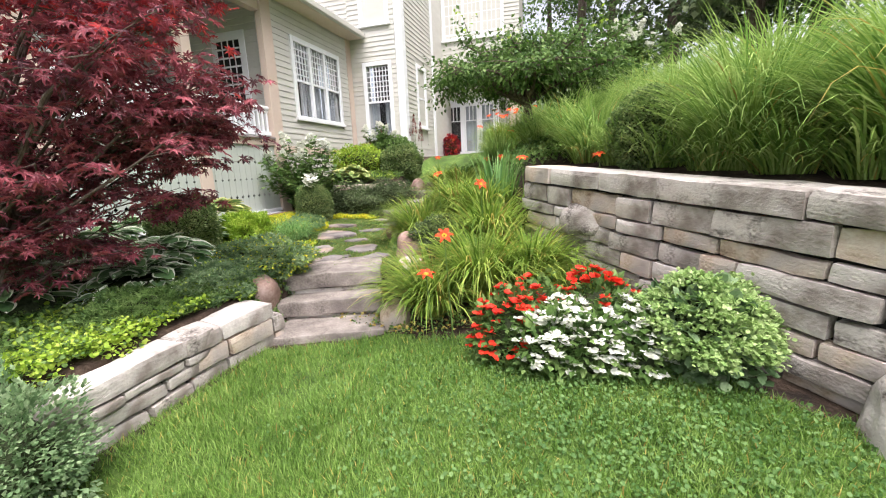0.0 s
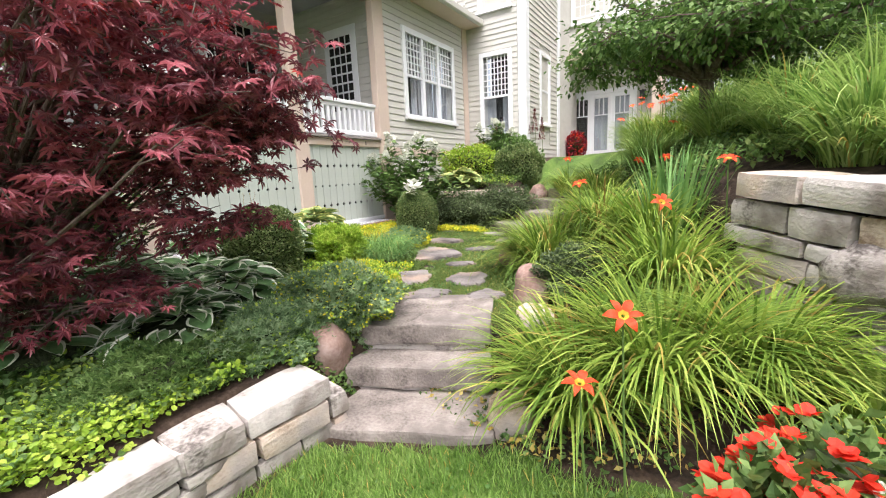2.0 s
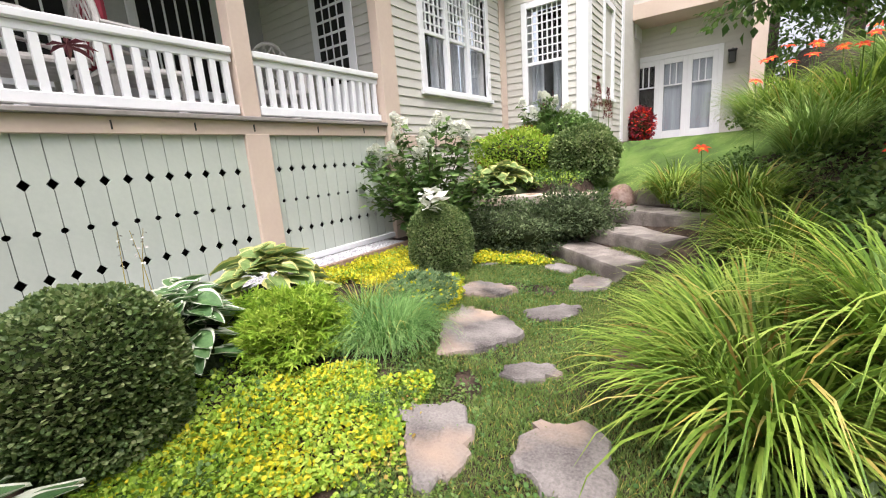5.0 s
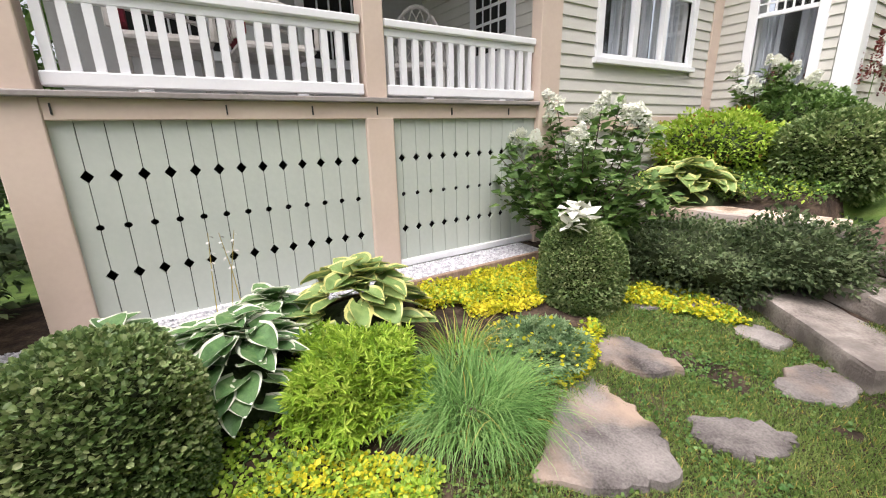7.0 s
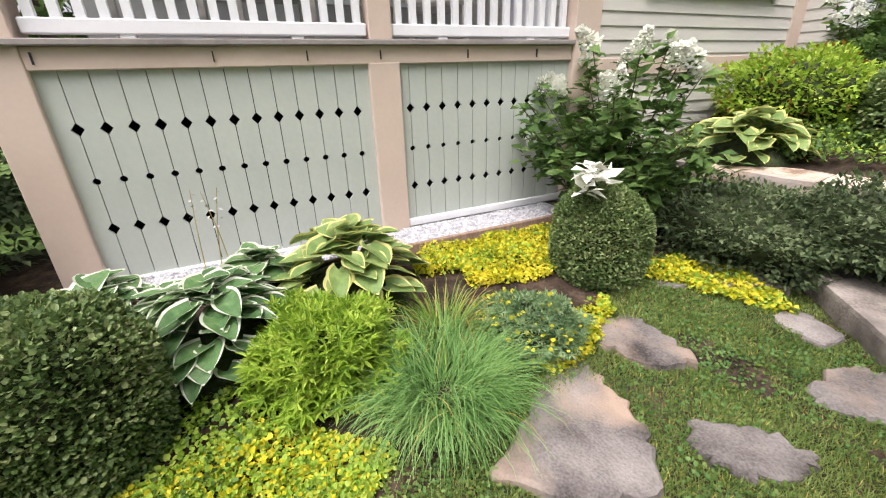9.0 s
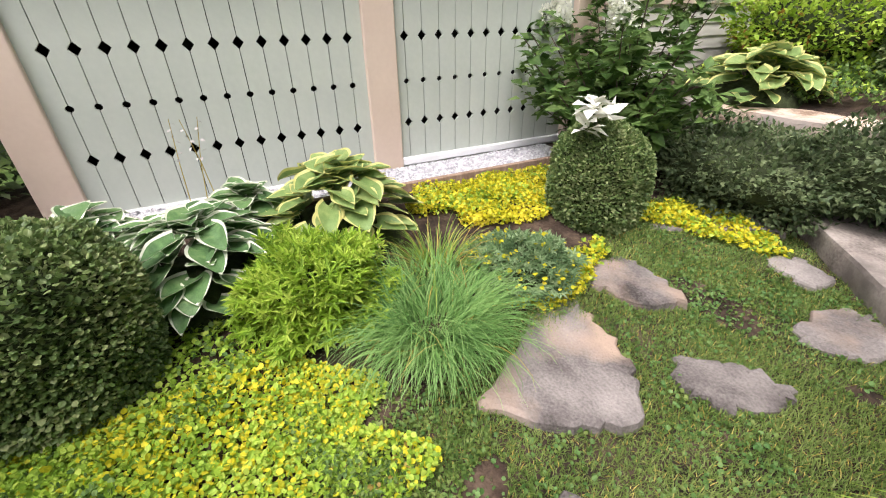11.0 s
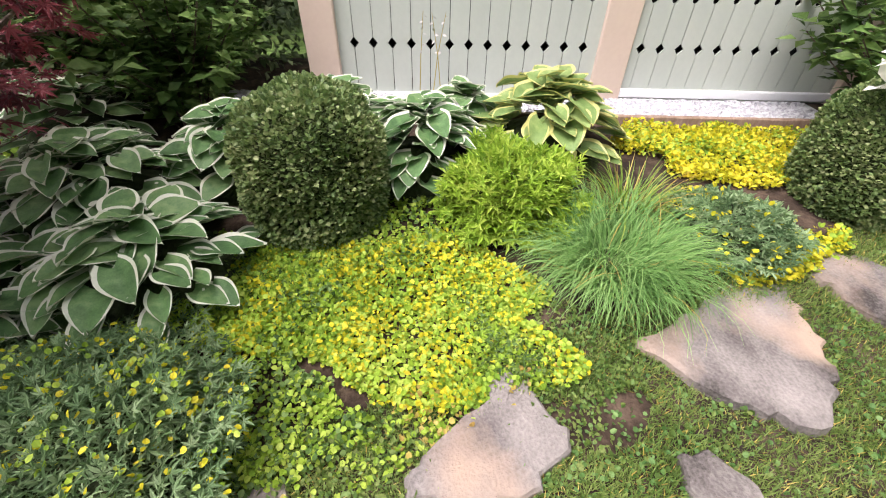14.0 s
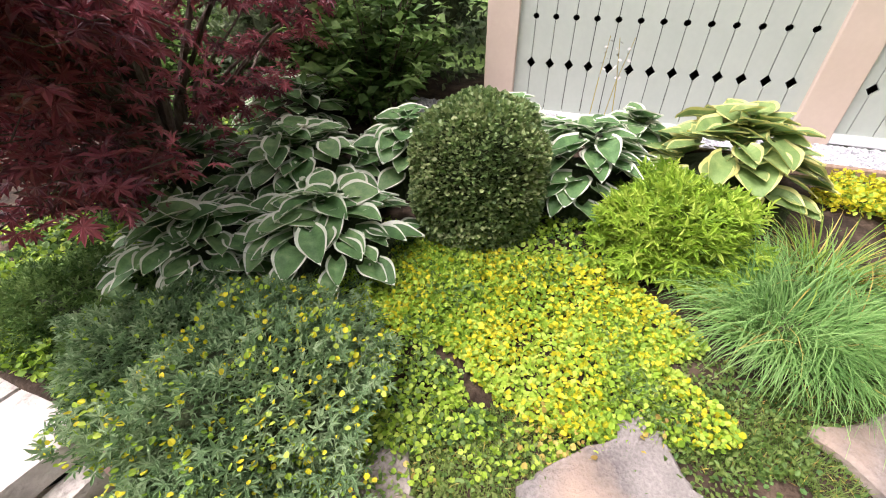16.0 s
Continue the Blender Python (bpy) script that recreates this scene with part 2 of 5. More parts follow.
def ground_z(x, y):
    x, y = np.asarray(x, float), np.asarray(y, float)
    u, v = garden_grid(x, y)
    lawn = 0.12 + 0.13 * np.clip(u + 1.0, 0, 2.6)
    z = fall(u, v, lawn)
    d3 = -0.4 * (u + 1.5) + 0.917 * (v - 3.5)
    e = np.maximum(-1.85 - u, np.minimum(d3 - 0.05, -0.8 - u))
    bed = 0.49 + 0.1 * np.clip(-3.0 - x, 0, 2.2) - 0.5 * sm(-x, 6, 9)
    z = z + (bed - z) * sm(e, -0.08, 0.1)
    w = 0.78 * (u - 1.5) + 0.62 * (v - 3.4)
    mound = fall(u, v, lawn + 0.45 * sm(v - 0.25 * np.abs(u), 3.0, 4.6) * sm(u, -1.0, -0.4) + 0.5 * sm(u + 0.45 * (v - 5), -1.3, 0.6) * sm(v, 4.2, 6))
    z = np.maximum(z, np.where(u > -1.1, mound, z))
    terrace = fall(u, v, 1.5 + 0.28 * np.clip(w - 0.3, 0, 12))
    z = z + (terrace - z) * sm(w, 0.12, 0.3) * sm(u, -0.6, 0.6)
    q = 0.66 * (x + 3.1) + 0.75 * (y - 7.8)
    up = np.clip(0.5 + 0.42 * q, 0.5, 1.75)
    up = np.where((y > 8.55) & (x < -3.4), np.clip(1.12 + 0.22 * (y - 8.7), 0.5, 1.75), up)
    up = np.where((x > -6) & (y > 6.4), up, 0)
    z = np.maximum(z, up * sm(y, 6.4, 7.6))
    return z


def gz(x, y):
    return float(ground_z(x, y))


# leaf shapes: x along the leaf, y across, z up; one unit long
OVAL = (np.array([(0, 0, 0), (0.45, -0.3, 0.06), (0.5, 0, 0), (0.45, 0.3, 0.06), (1, 0, -0.12)]), [(0, 2, 1), (0, 3, 2), (1, 2, 4), (2, 3, 4)])
ROUND = (np.array([(0, 0, 0), (0.3, -0.42, 0.05), (0.75, -0.36, 0.03), (1, 0, -0.08), (0.75, 0.36, 0.03), (0.3, 0.42, 0.05)]), [(0, 5, 4, 3), (0, 3, 2, 1)])


def palmate(lobes=7, spread=2.3, deep=0.36, slim=0.115):
    v, f = [(0.0, 0.0, 0.0)], []
    for i in range(lobes):
        a = -spread + 2 * spread * i / (lobes - 1)
        r = 1.0 - 0.42 * (abs(a) / spread) ** 1.5
        k = len(v)
        for rr, da, zz in ((deep * r, -slim * 3.2, 0.0), (r * 0.62, -slim * 1.6, 0.03), (r, 0, -0.14), (r * 0.62, slim * 1.6, 0.03), (deep * r, slim * 3.2, 0.0)):
            v.append((rr * math.cos(a + da), rr * math.sin(a + da), zz))
        f += [(0, k, k + 1, k + 2), (0, k + 2, k + 3, k + 4)]
    return np.array(v), f


MAPLE = palmate()
LACE = palmate(5, 1.9, 0.35, 0.12)


def leaves(shape, pos, aim, size, rng, tilt=0.5):
    """Leaves of one shape at pos, each pointing along aim with some scatter; size an array. Returns verts, faces."""
    v, f = shape
    n = len(pos)
    d = aim + rng.normal(0, tilt, (n, 3))
    d /= np.linalg.norm(d, axis=1)[:, None] + 1e-9
    s = np.cross(d, np.array((0, 0, 1.0)) + rng.normal(0, 0.35, (n, 3)))
    s /= np.linalg.norm(s, axis=1)[:, None] + 1e-9
    u = np.cross(s, d)
    size = np.broadcast_to(size, (n,))[:, None, None]
    V = pos[:, None, :] + size * (v[None, :, 0:1] * d[:, None] + v[None, :, 1:2] * s[:, None] + v[None, :, 2:3] * u[:, None])
    m = len(v)
    F = [tuple(k * m + i for i in face) for k in range(n) for face in f]
    return V.reshape(-1, 3), F


def blades(roots, lengths, width, rng, droop=1.0, lean=0.5, seg=5, outward=None, swirl=0.35):
    """Arching grass-like blades from their roots."""
    n = len(roots)
    a = rng.uniform(0, 2 * np.pi, n) if outward is None else outward + rng.normal(0, swirl, n)
    out = np.stack([np.cos(a), np.sin(a), np.zeros(n)], 1)
    side = np.stack([-np.sin(a), np.cos(a), np.zeros(n)], 1)
    le = np.abs(rng.normal(lean, lean * 0.45, n))
    dr = droop * rng.uniform(0.6, 1.4, n)
    V = np.zeros((n, seg + 1, 2, 3))
    p = roots.copy()
    ang = np.pi / 2 - le * 0.5
    for k in range(seg + 1):
        w = width * (1 - (k / seg) ** 2.2) * (0.55 + 0.45 * min(1, 2.5 * k / seg)) + 0.0006
        V[:, k, 0], V[:, k, 1] = p - side * w / 2, p + side * w / 2
        step = (lengths / seg)[:, None]
        p = p + step * (np.cos(ang)[:, None] * out + np.sin(ang)[:, None] * np.array((0, 0, 1.0)))
        ang = ang - dr / seg * (0.4 + 1.3 * k / seg)
    m = (seg + 1) * 2
    F = [(b + 2 * k, b + 2 * k + 1, b + 2 * k + 3, b + 2 * k + 2) for b in range(0, n * m, m) for k in range(seg)]
    return V.reshape(-1, 3), F


def merge(chunks):
    vs, fs, mi, off = [], [], [], 0
    for i, (v, f) in enumerate(chunks):
        vs.append(v)
        fs += [tuple(a + off for a in face) for face in f]
        mi += [i] * len(f)
        off += len(v)
    return np.concatenate(vs), fs, mi


def shell(n, radii, rng, depth=0.25, lump=0.15, low=-0.9, seed=0.0, power=2.0):
    """Points in the outer layer of a lumpy ellipsoid, with their outward ways."""
    d = rng.normal(0, 1, (n * 2, 3))
    d /= np.linalg.norm(d, axis=1)[:, None]
    d = d[d[:, 2] > low][:n]
    k = (np.abs(d) ** power).sum(1) ** (-1 / power)
    lumps = np.array([noise.noise(Vector((*(x * 2.2 + seed),))) for x in d]) * 2 * lump if lump else 0
    r = k * (1 + lumps) * (1 - depth * rng.random(len(d)) ** 1.5)
    return d * r[:, None] * np.array(radii), d


def tube(path, radii, sides=7):
    """A tapered limb along path."""
    path = [Vector(p) for p in path]
    vs, fs = [], []
    for i, p in enumerate(path):
        t = (path[min(i + 1, len(path) - 1)] - path[max(i - 1, 0)]).normalized()
        a = t.orthogonal().normalized()
        b = t.cross(a)
        for k in range(sides):
            w = 2 * math.pi * k / sides
            vs.append(p + radii[i] * (math.cos(w) * a + math.sin(w) * b))
    for i in range(len(path) - 1):
        for k in range(sides):
            j = (k + 1) % sides
            fs.append((i * sides + k, i * sides + j, (i + 1) * sides + j, (i + 1) * sides + k))
    fs.append(tuple(range(sides))[::-1])
    fs.append(tuple(range((len(path) - 1) * sides, len(path) * sides)))
    return np.array([tuple(v) for v in vs]), fs


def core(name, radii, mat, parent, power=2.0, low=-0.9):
    """A closed dark core whose colour stands for the shade inside a dense bush and closes its gaps."""
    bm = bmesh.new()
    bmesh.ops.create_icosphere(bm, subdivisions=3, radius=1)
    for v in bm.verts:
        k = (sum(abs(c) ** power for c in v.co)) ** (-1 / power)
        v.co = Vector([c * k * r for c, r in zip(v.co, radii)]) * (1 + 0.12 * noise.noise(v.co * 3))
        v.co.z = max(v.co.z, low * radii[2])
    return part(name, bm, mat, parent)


def bush(name, label, category, at, radii, n, shape, size, mat, seed, depth=0.25, lump=0.15, power=2.0, low=-0.9, inner=0.82, tilt=0.7, up=0.3, extra=()):
    """A bush: foliage round a core coloured dark as its inner shade, at its base point."""
    rng = np.random.default_rng(seed)
    ob = thing(name, label, category, at=(at[0], at[1], at[2] + radii[2] * -low))
    mats, chunks = [mat], []
    pos, d = shell(n, radii, rng, depth, lump, low, seed, power)
    chunks.append(leaves(shape, pos, d + np.array((0, 0, up)), size * rng.uniform(0.7, 1.25, len(pos)), rng, tilt))
    for m2, sh2, n2, s2 in extra:
        pos, d = shell(n2, [r * 1.02 for r in radii], rng, 0.1, lump, low, seed, power)
        chunks.append(leaves(sh2, pos, d, s2 * rng.uniform(0.7, 1.25, len(pos)), rng, tilt))
        mats.append(m2)
    v, f, mi = merge(chunks)
    tagged(link("foliage", mesh_of("foliage", v, f, mats, mi), ob), kind="stuff")
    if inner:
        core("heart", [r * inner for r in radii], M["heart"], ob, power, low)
    return ob


def tuft(name, label, category, at, n, length, width, mat, seed, spread=0.15, droop=1.6, lean=0.7, seg=6, dry=0.06, group="", swirl=0.35):
    """A clump of arching blades."""
    rng = np.random.default_rng(seed)
    ob = thing(name, label, category, group, at=at)
    r = spread * np.sqrt(rng.random(n))
    a = rng.uniform(0, 2 * np.pi, n)
    roots = np.stack([r * np.cos(a), r * np.sin(a), -0.03 + 0 * a], 1)
    v, f = blades(roots, length * rng.uniform(0.55, 1.15, n), width, rng, droop, lean, seg, a, swirl)
    mi = np.repeat((rng.random(n) < dry).astype(int), seg)
    tagged(link("foliage", mesh_of("foliage", v, f, [mat, M["straw"]], mi), ob), kind="stuff")
    return ob


# ---- ground: one sheet to the horizon ----
def axis(lo, hi, step, far):
    inner = list(np.arange(lo, hi + 1e-6, step))
    outer, s, v = [], step, hi
    while v < far:
        s *= 1.35
        v += s
        outer.append(v)
    return np.array([lo - (o - hi) for o in outer][::-1] + inner + outer)


gx, gy = axis(-6.5, 5.0, 0.09, 900), axis(-2.5, 13.0, 0.09, 900)
X, Y = np.meshgrid(gx, gy)
Zs = ground_z(X, Y)
Zs += np.array([noise.noise(Vector((a * 2.3, b * 2.3, 0))) for a, b in zip(X.ravel(), Y.ravel())]).reshape(X.shape) * 0.018
nx, ny = len(gx), len(gy)
ii, jj = np.meshgrid(np.arange(nx - 1), np.arange(ny - 1))
k0 = (jj * nx + ii).ravel()
faces = np.stack([k0, k0 + 1, k0 + nx + 1, k0 + nx], 1)
cx, cy = (X[:-1, :-1] + X[1:, 1:]).ravel() / 2, (Y[:-1, :-1] + Y[1:, 1:]).ravel() / 2


def is_lawn(x, y):
    u, v = garden_grid(x, y)
    edge = np.where(u < -0.65, 2.6 + 0.4 * (u + 1.6), 3.05 - 0.12 * np.clip(u + 0.6, 0, 2) - 0.55 * np.clip(u - 1.2, 0, 3)) + 0.04 * np.sin(5 * u)
    terrace = (y > 9.6) & (y < 14.5) & (x > -3.4) & (x < -1.2)
    return ((u > -1.66) & (v < edge)) | (x > 9) | (y < -3) | (x < -6.6) | terrace


lawn_mask = is_lawn(cx, cy)
ground = link("ground", mesh_of("ground", np.stack([X.ravel(), Y.ravel(), Zs.ravel()], 1), faces, [M["soil"], M["turf"]], lawn_mask.astype(int)))
ground.data.shade_smooth()
tagged(ground, "garden ground of mown lawn and dark mulched beds", "ground", kind="structure")

rng = np.random.default_rng(5)
gxp, gyp = rng.uniform(-2.5, 2.3, 170000), rng.uniform(1.1, 3.9, 170000)
keep = is_lawn(gxp, gyp) & (rng.random(len(gxp)) < 1.0 / (0.55 + 0.28 * np.hypot(gxp, gyp - 0.9)))
gxp, gyp = gxp[keep], gyp[keep]
v, f = blades(np.stack([gxp, gyp, ground_z(gxp, gyp) - 0.01], 1), rng.uniform(0.03, 0.075, len(gxp)), 0.0045, rng, 1.2, 0.9, 2)
tagged(link("lawn_grass", mesh_of("lawn_grass", v, f, [M["blade"], M["straw"]], np.repeat((rng.random(len(gxp)) < 0.03).astype(int), 2))), "short green mown lawn grass with paler patches", "grass", kind="stuff")
cxp, cyp = rng.normal(0.3, 0.75, 7000), rng.normal(2.7, 0.5, 7000)
keep = is_lawn(cxp, cyp)
pos = np.stack([cxp[keep], cyp[keep], ground_z(cxp[keep], cyp[keep]) + 0.035], 1)
v, f = leaves(ROUND, pos, np.array((0, 0, 0.1)), rng.uniform(0.012, 0.024, len(pos)), rng, 1.0)
tagged(link("clover_patch", mesh_of("clover_patch", v, f, M["clover"])), "patch of small round clover leaves in the lawn", "clover", kind="stuff")


# ---- stonework ----
def stone_mesh(name, sx, sy, sz, seed, mat, rough=0.012, corner=0.008, cuts=3):
    """A rough quarried block, base at z 0, centred in x and y."""
    bm = bmesh.new()
    bmesh.ops.create_cube(bm, size=1, matrix=Matrix.Translation((0, 0, sz / 2)) @ Matrix.Diagonal((sx, sy, sz, 1)))
    bmesh.ops.subdivide_edges(bm, edges=bm.edges[:], cuts=cuts, use_grid_fill=True)
    for v in bm.verts:
        p = v.co * 5 + Vector((seed * 3.1, seed * 1.7, 0))
        edge = (abs(abs(v.co.x) - sx / 2) < 1e-4) + (abs(abs(v.co.y) - sy / 2) < 1e-4) + (min(abs(v.co.z), abs(v.co.z - sz)) < 1e-4)
        pull = corner * (edge - 1) * (0.5 + abs(noise.noise(p * 2)))
        c = Vector((0, 0, sz / 2))
        way = (v.co - c)
        way = Vector((way.x / sx, way.y / sy, way.z / sz)).normalized()
        v.co += Vector((noise.noise(p), noise.noise(p + Vector((9, 0, 0))), noise.noise(p + Vector((0, 9, 0))))) * rough - way * max(pull, 0)
    me = bpy.data.meshes.new(name)
    bm.to_mesh(me)
    bm.free()
    me.materials.append(mat)
    return me


def boulder(name, label, at, r, seed, mat, turn=0):
    bm = bmesh.new()
    bmesh.ops.create_icosphere(bm, subdivisions=4, radius=1)
    for v in bm.verts:
        n = v.co.copy()
        k = 1 + 0.22 * noise.noise(n * 1.3 + Vector((seed, 0, 0))) + 0.05 * noise.noise(n * 5) + 0.02 * noise.noise(n * 14)
        p = (abs(n.x) ** 3 + abs(n.y) ** 3 + abs(n.z) ** 3) ** (-1 / 3)
        v.co = Vector((n.x * r[0], n.y * r[1], n.z * r[2])) * k * (0.5 + 0.5 * p)
    ob = part(name, bm, mat)
    ob.data.shade_smooth()
    ob.matrix_basis = pose(*at, 0, 0, turn)
    return tagged(ob, label, "boulder")


def coursed_wall(name, label, a, b, base, top, depth, seed, course=(0.09, 0.17), length=(0.28, 0.75), warm=0.25, batter=0.0, cap=0.12, dip=0.0):
    """A dry-laid wall from a to b: each stone a piece of its own, the faces uneven."""
    r = random.Random(seed)
    A, B = Vector((*a, 0)), Vector((*b, 0))
    run, way = (B - A).length, (B - A).normalized()
    turn = math.degrees(math.atan2(way.y, way.x))
    ob = thing(name, label, "wall", kind="structure", at=(a[0], a[1], 0))
    ob.rotation_euler = (0, math.radians(dip), math.radians(turn))
    z = base
    while z < top - 0.03:
        last = z + course[1] * 1.2 > top - cap
        h = (top - z) if last and top - z < course[1] * 1.3 else (top - cap - z if last else r.uniform(*course))
        is_cap = z + h > top - 0.02
        x = -r.uniform(0, 0.15)
        while x < run:
            w = r.uniform(*length) * (1.35 if is_cap else 1)
            w = min(w, run - x + 0.1)
            if w > 0.06:
                hh = h * (1 if is_cap else r.uniform(0.93, 1.0))
                d = depth * r.uniform(0.92, 1.08) + (0.03 if is_cap else 0)
                me = stone_mesh("stone", w - r.uniform(0.006, 0.016), d, hh - 0.006, r.random() * 50, M["warm"] if r.random() < warm else M["stone"], 0.013, 0.007)
                link("stone", me, ob, at=pose(x + w / 2, batter * (z - base) + r.uniform(-0.015, 0.015), z, r.uniform(-1, 1), r.uniform(-0.8, 0.8), r.uniform(-1.5, 1.5)))
            x += w
        z += h
    # near-black block stands for the shade in the open joints
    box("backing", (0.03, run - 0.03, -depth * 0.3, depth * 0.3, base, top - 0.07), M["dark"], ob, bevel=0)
    return ob


coursed_wall("wall_left_bed", "low curved dry-laid wall of weathered grey limestone", (-2.4, 1.66), (-2.38, 2.77), -0.04, 0.42, 0.3, 3, (0.075, 0.12), (0.2, 0.5), 0.12, dip=-2.06)
coursed_wall("wall_left_bed_end", "low dry-laid grey limestone wall beside the steps", (-2.38, 2.73), (-2.27, 3.36), -0.0, 0.45, 0.26, 8, (0.07, 0.12), (0.18, 0.42), 0.1, dip=-2.69)
coursed_wall("wall_right_terrace", "tall dry-laid retaining wall of grey and buff limestone blocks", (-0.27, 5.16), (1.76, 2.63), 0.23, 1.41, 0.35, 11, (0.065, 0.14), (0.2, 0.62), 0.35, 0.0, 0.15, dip=3.88)
coursed_wall("wall_upper_bed", "low limestone retaining wall half hidden by shrubs", (-5.1, 8.5), (-3.25, 8.75), 0.55, 1.17, 0.35, 17, (0.1, 0.16), (0.3, 0.6), 0.6)
boulder("boulder", "smooth grey boulder at the end of the stone wall", (1.54, 2.72, 0.20), (0.36, 0.31, 0.34), 4, M["stone"], 20)
boulder("boulder", "rounded grey boulder set into the stone wall", (0.19, 4.51, 0.93), (0.28, 0.17, 0.16), 9, M["stone"], -50)
boulder("boulder", "reddish brown boulder beside the top step", (-2.50, 3.62, 0.42), (0.15, 0.15, 0.17), 14, M["red"], 10)
boulder("boulder", "upright reddish boulder beside the stepping stones", (-1.62, 4.92, 0.54), (0.14, 0.12, 0.20), 19, M["red"], 40)
boulder("boulder", "pale lichen-covered boulder at the edge of the top step", (-1.50, 4.60, 0.44), (0.15, 0.12, 0.10), 23, M["warm"], 0)
boulder("boulder", "pale rock at the foot of the daylilies", (-1.32, 3.76, 0.22), (0.12, 0.10, 0.17), 29, M["warm"], 0)
boulder("boulder", "small reddish stone among the path plants", (-2.20, 6.02, 0.53), (0.15, 0.18, 0.17), 31, M["red"], 0)
boulder("boulder", "round pale boulder at the head of the upper steps", (-2.95, 9.0, 1.06), (0.14, 0.14, 0.16), 37, M["red"], 0)

steps = thing("garden_steps", "three broad weathered limestone slab steps", "steps", kind="structure")
for i, (mx, my, w, d, z0, z1) in enumerate(((-1.86, 3.68, 0.88, 0.47, -0.06, 0.18), (-2.04, 4.02, 0.9, 0.47, -0.06, 0.34), (-2.19, 4.32, 0.92, 0.68, -0.06, 0.52))):
    me = stone_mesh("step", w, d, 0.135, 5 + i * 7, M["tread"], 0.016, 0.006, 7)
    link("step", me, steps, at=pose(mx, my, z1 - 0.135, 0, 0, 23.5))
    me = stone_mesh("step_base", w - 0.06, d - 0.08, z1 - 0.14 - z0, 9 + i * 7, M["stone"], 0.016, 0.01, 3)
    link("step_base", me, steps, at=pose(mx + 0.004, my, z0, 0, 0, 23.5))
upper = thing("upper_steps", "rough limestone slab steps climbing to the terrace", "steps", kind="structure")
for i in range(4):
    me = stone_mesh("step", 1.2, 0.5, 0.17, 41 + i * 7, M["tread"], 0.018, 0.008, 6)
    link("step", me, upper, at=pose(-2.95 + i * 0.27, 8.05 + i * 0.3, 0.5 + i * 0.16, 0, 0, -41 + 3 * i))


def paving(points, z, seed, label):
    """A flat stepping stone with a worn uneven rim, from its corners."""
    r = random.Random(seed)
    pts = [Vector((*p, 0)) for p in points]
    ring = []
    for i, p in enumerate(pts):
        q, o = pts[(i + 1) % len(pts)], pts[i - 1]
        ring.append(p.lerp(o, 0.1))
        ring.append(p.lerp(q, 0.1))
        for k in (0.25, 0.4, 0.6, 0.78):
            ring.append(p.lerp(q, k) + Vector((r.uniform(-0.03, 0.03), r.uniform(-0.03, 0.03), 0)))
    c = sum(ring, Vector()) / len(ring)
    z = max(z, gz(c.x, c.y) + 0.042)
    bm = bmesh.new()
    rows = []
    for s, dz in ((1.02, -0.06), (1.0, -0.012), (0.95, 0.0), (0.6, 0.006), (0.25, 0.004)):
        rows.append([bm.verts.new(c + (p - c) * s + Vector((0, 0, z - 0.012 + dz + 0.008 * noise.noise(p * 6 * s)))) for p in ring])
    for a, b in zip(rows, rows[1:]):
        for i in range(len(ring)):
            j = (i + 1) % len(ring)
            bm.faces.new((a[i], a[j], b[j], b[i]))
    bm.faces.new(rows[-1])
    bmesh.ops.recalc_face_normals(bm, faces=bm.faces[:])
    ob = part("stepping_stone", bm, M["flag"])
    return tagged(ob, label, "paving stone", "stepping stones of the garden path")


FLAT = "flat grey-buff stepping stone set in moss and grass"
paving([(-2.63, 4.5), (-2.49, 4.84), (-2.25, 4.8), (-2.29, 4.56), (-2.52, 4.42)], 0.535, 1, FLAT)
paving([(-2.11, 4.76), (-2.03, 4.97), (-1.84, 4.9), (-1.83, 4.76), (-2.05, 4.66)], 0.535, 2, FLAT)
paving([(-3.13, 5.12), (-3.05, 5.22), (-2.9, 5.33), (-2.7, 5.16), (-2.66, 4.9), (-2.75, 4.79), (-2.93, 4.96)], 0.54, 3, FLAT)
paving([(-2.5, 5.06), (-2.54, 5.38), (-2.27, 5.46), (-2.13, 5.1), (-2.27, 4.98)], 0.535, 4, FLAT)
paving([(-2.85, 5.64), (-2.82, 5.78), (-2.62, 5.88), (-2.55, 5.76), (-2.74, 5.62)], 0.535, 6, FLAT)
paving([(-3.7, 6.2), (-3.6, 6.44), (-3.34, 6.38), (-3.13, 6.34), (-2.91, 6.15), (-3.02, 5.88), (-3.25, 5.62), (-3.42, 5.95)], 0.54, 7, FLAT)
paving([(-3.82, 6.6), (-3.79, 6.9), (-3.58, 6.94), (-3.28, 6.88), (-3.36, 6.68), (-3.6, 6.54)], 0.54, 8, FLAT)
paving([(-3.12, 6.55), (-2.96, 6.76), (-2.76, 6.84), (-2.73, 6.7), (-2.85, 6.46), (-2.98, 6.43)], 0.53, 10, FLAT)
paving([(-2.99, 7.2), (-3.0, 7.49), (-2.86, 7.66), (-2.66, 7.6), (-2.7, 7.26), (-2.86, 7.15)], 0.535, 11, FLAT)
paving([(-3.4, 7.66), (-3.33, 7.88), (-3.08, 7.8), (-3.1, 7.6)], 0.535, 9, FLAT)
paving([(-3.95, 7.3), (-3.97, 7.75), (-3.77, 8.1), (-3.45, 8.02), (-3.62, 7.78), (-3.82, 7.42)], 0.54, 12, FLAT)
paving([(-2.5, 4.1), (-2.62, 4.26), (-2.62, 4.4), (-2.45, 4.38), (-2.42, 4.15)], 0.53, 13, FLAT)

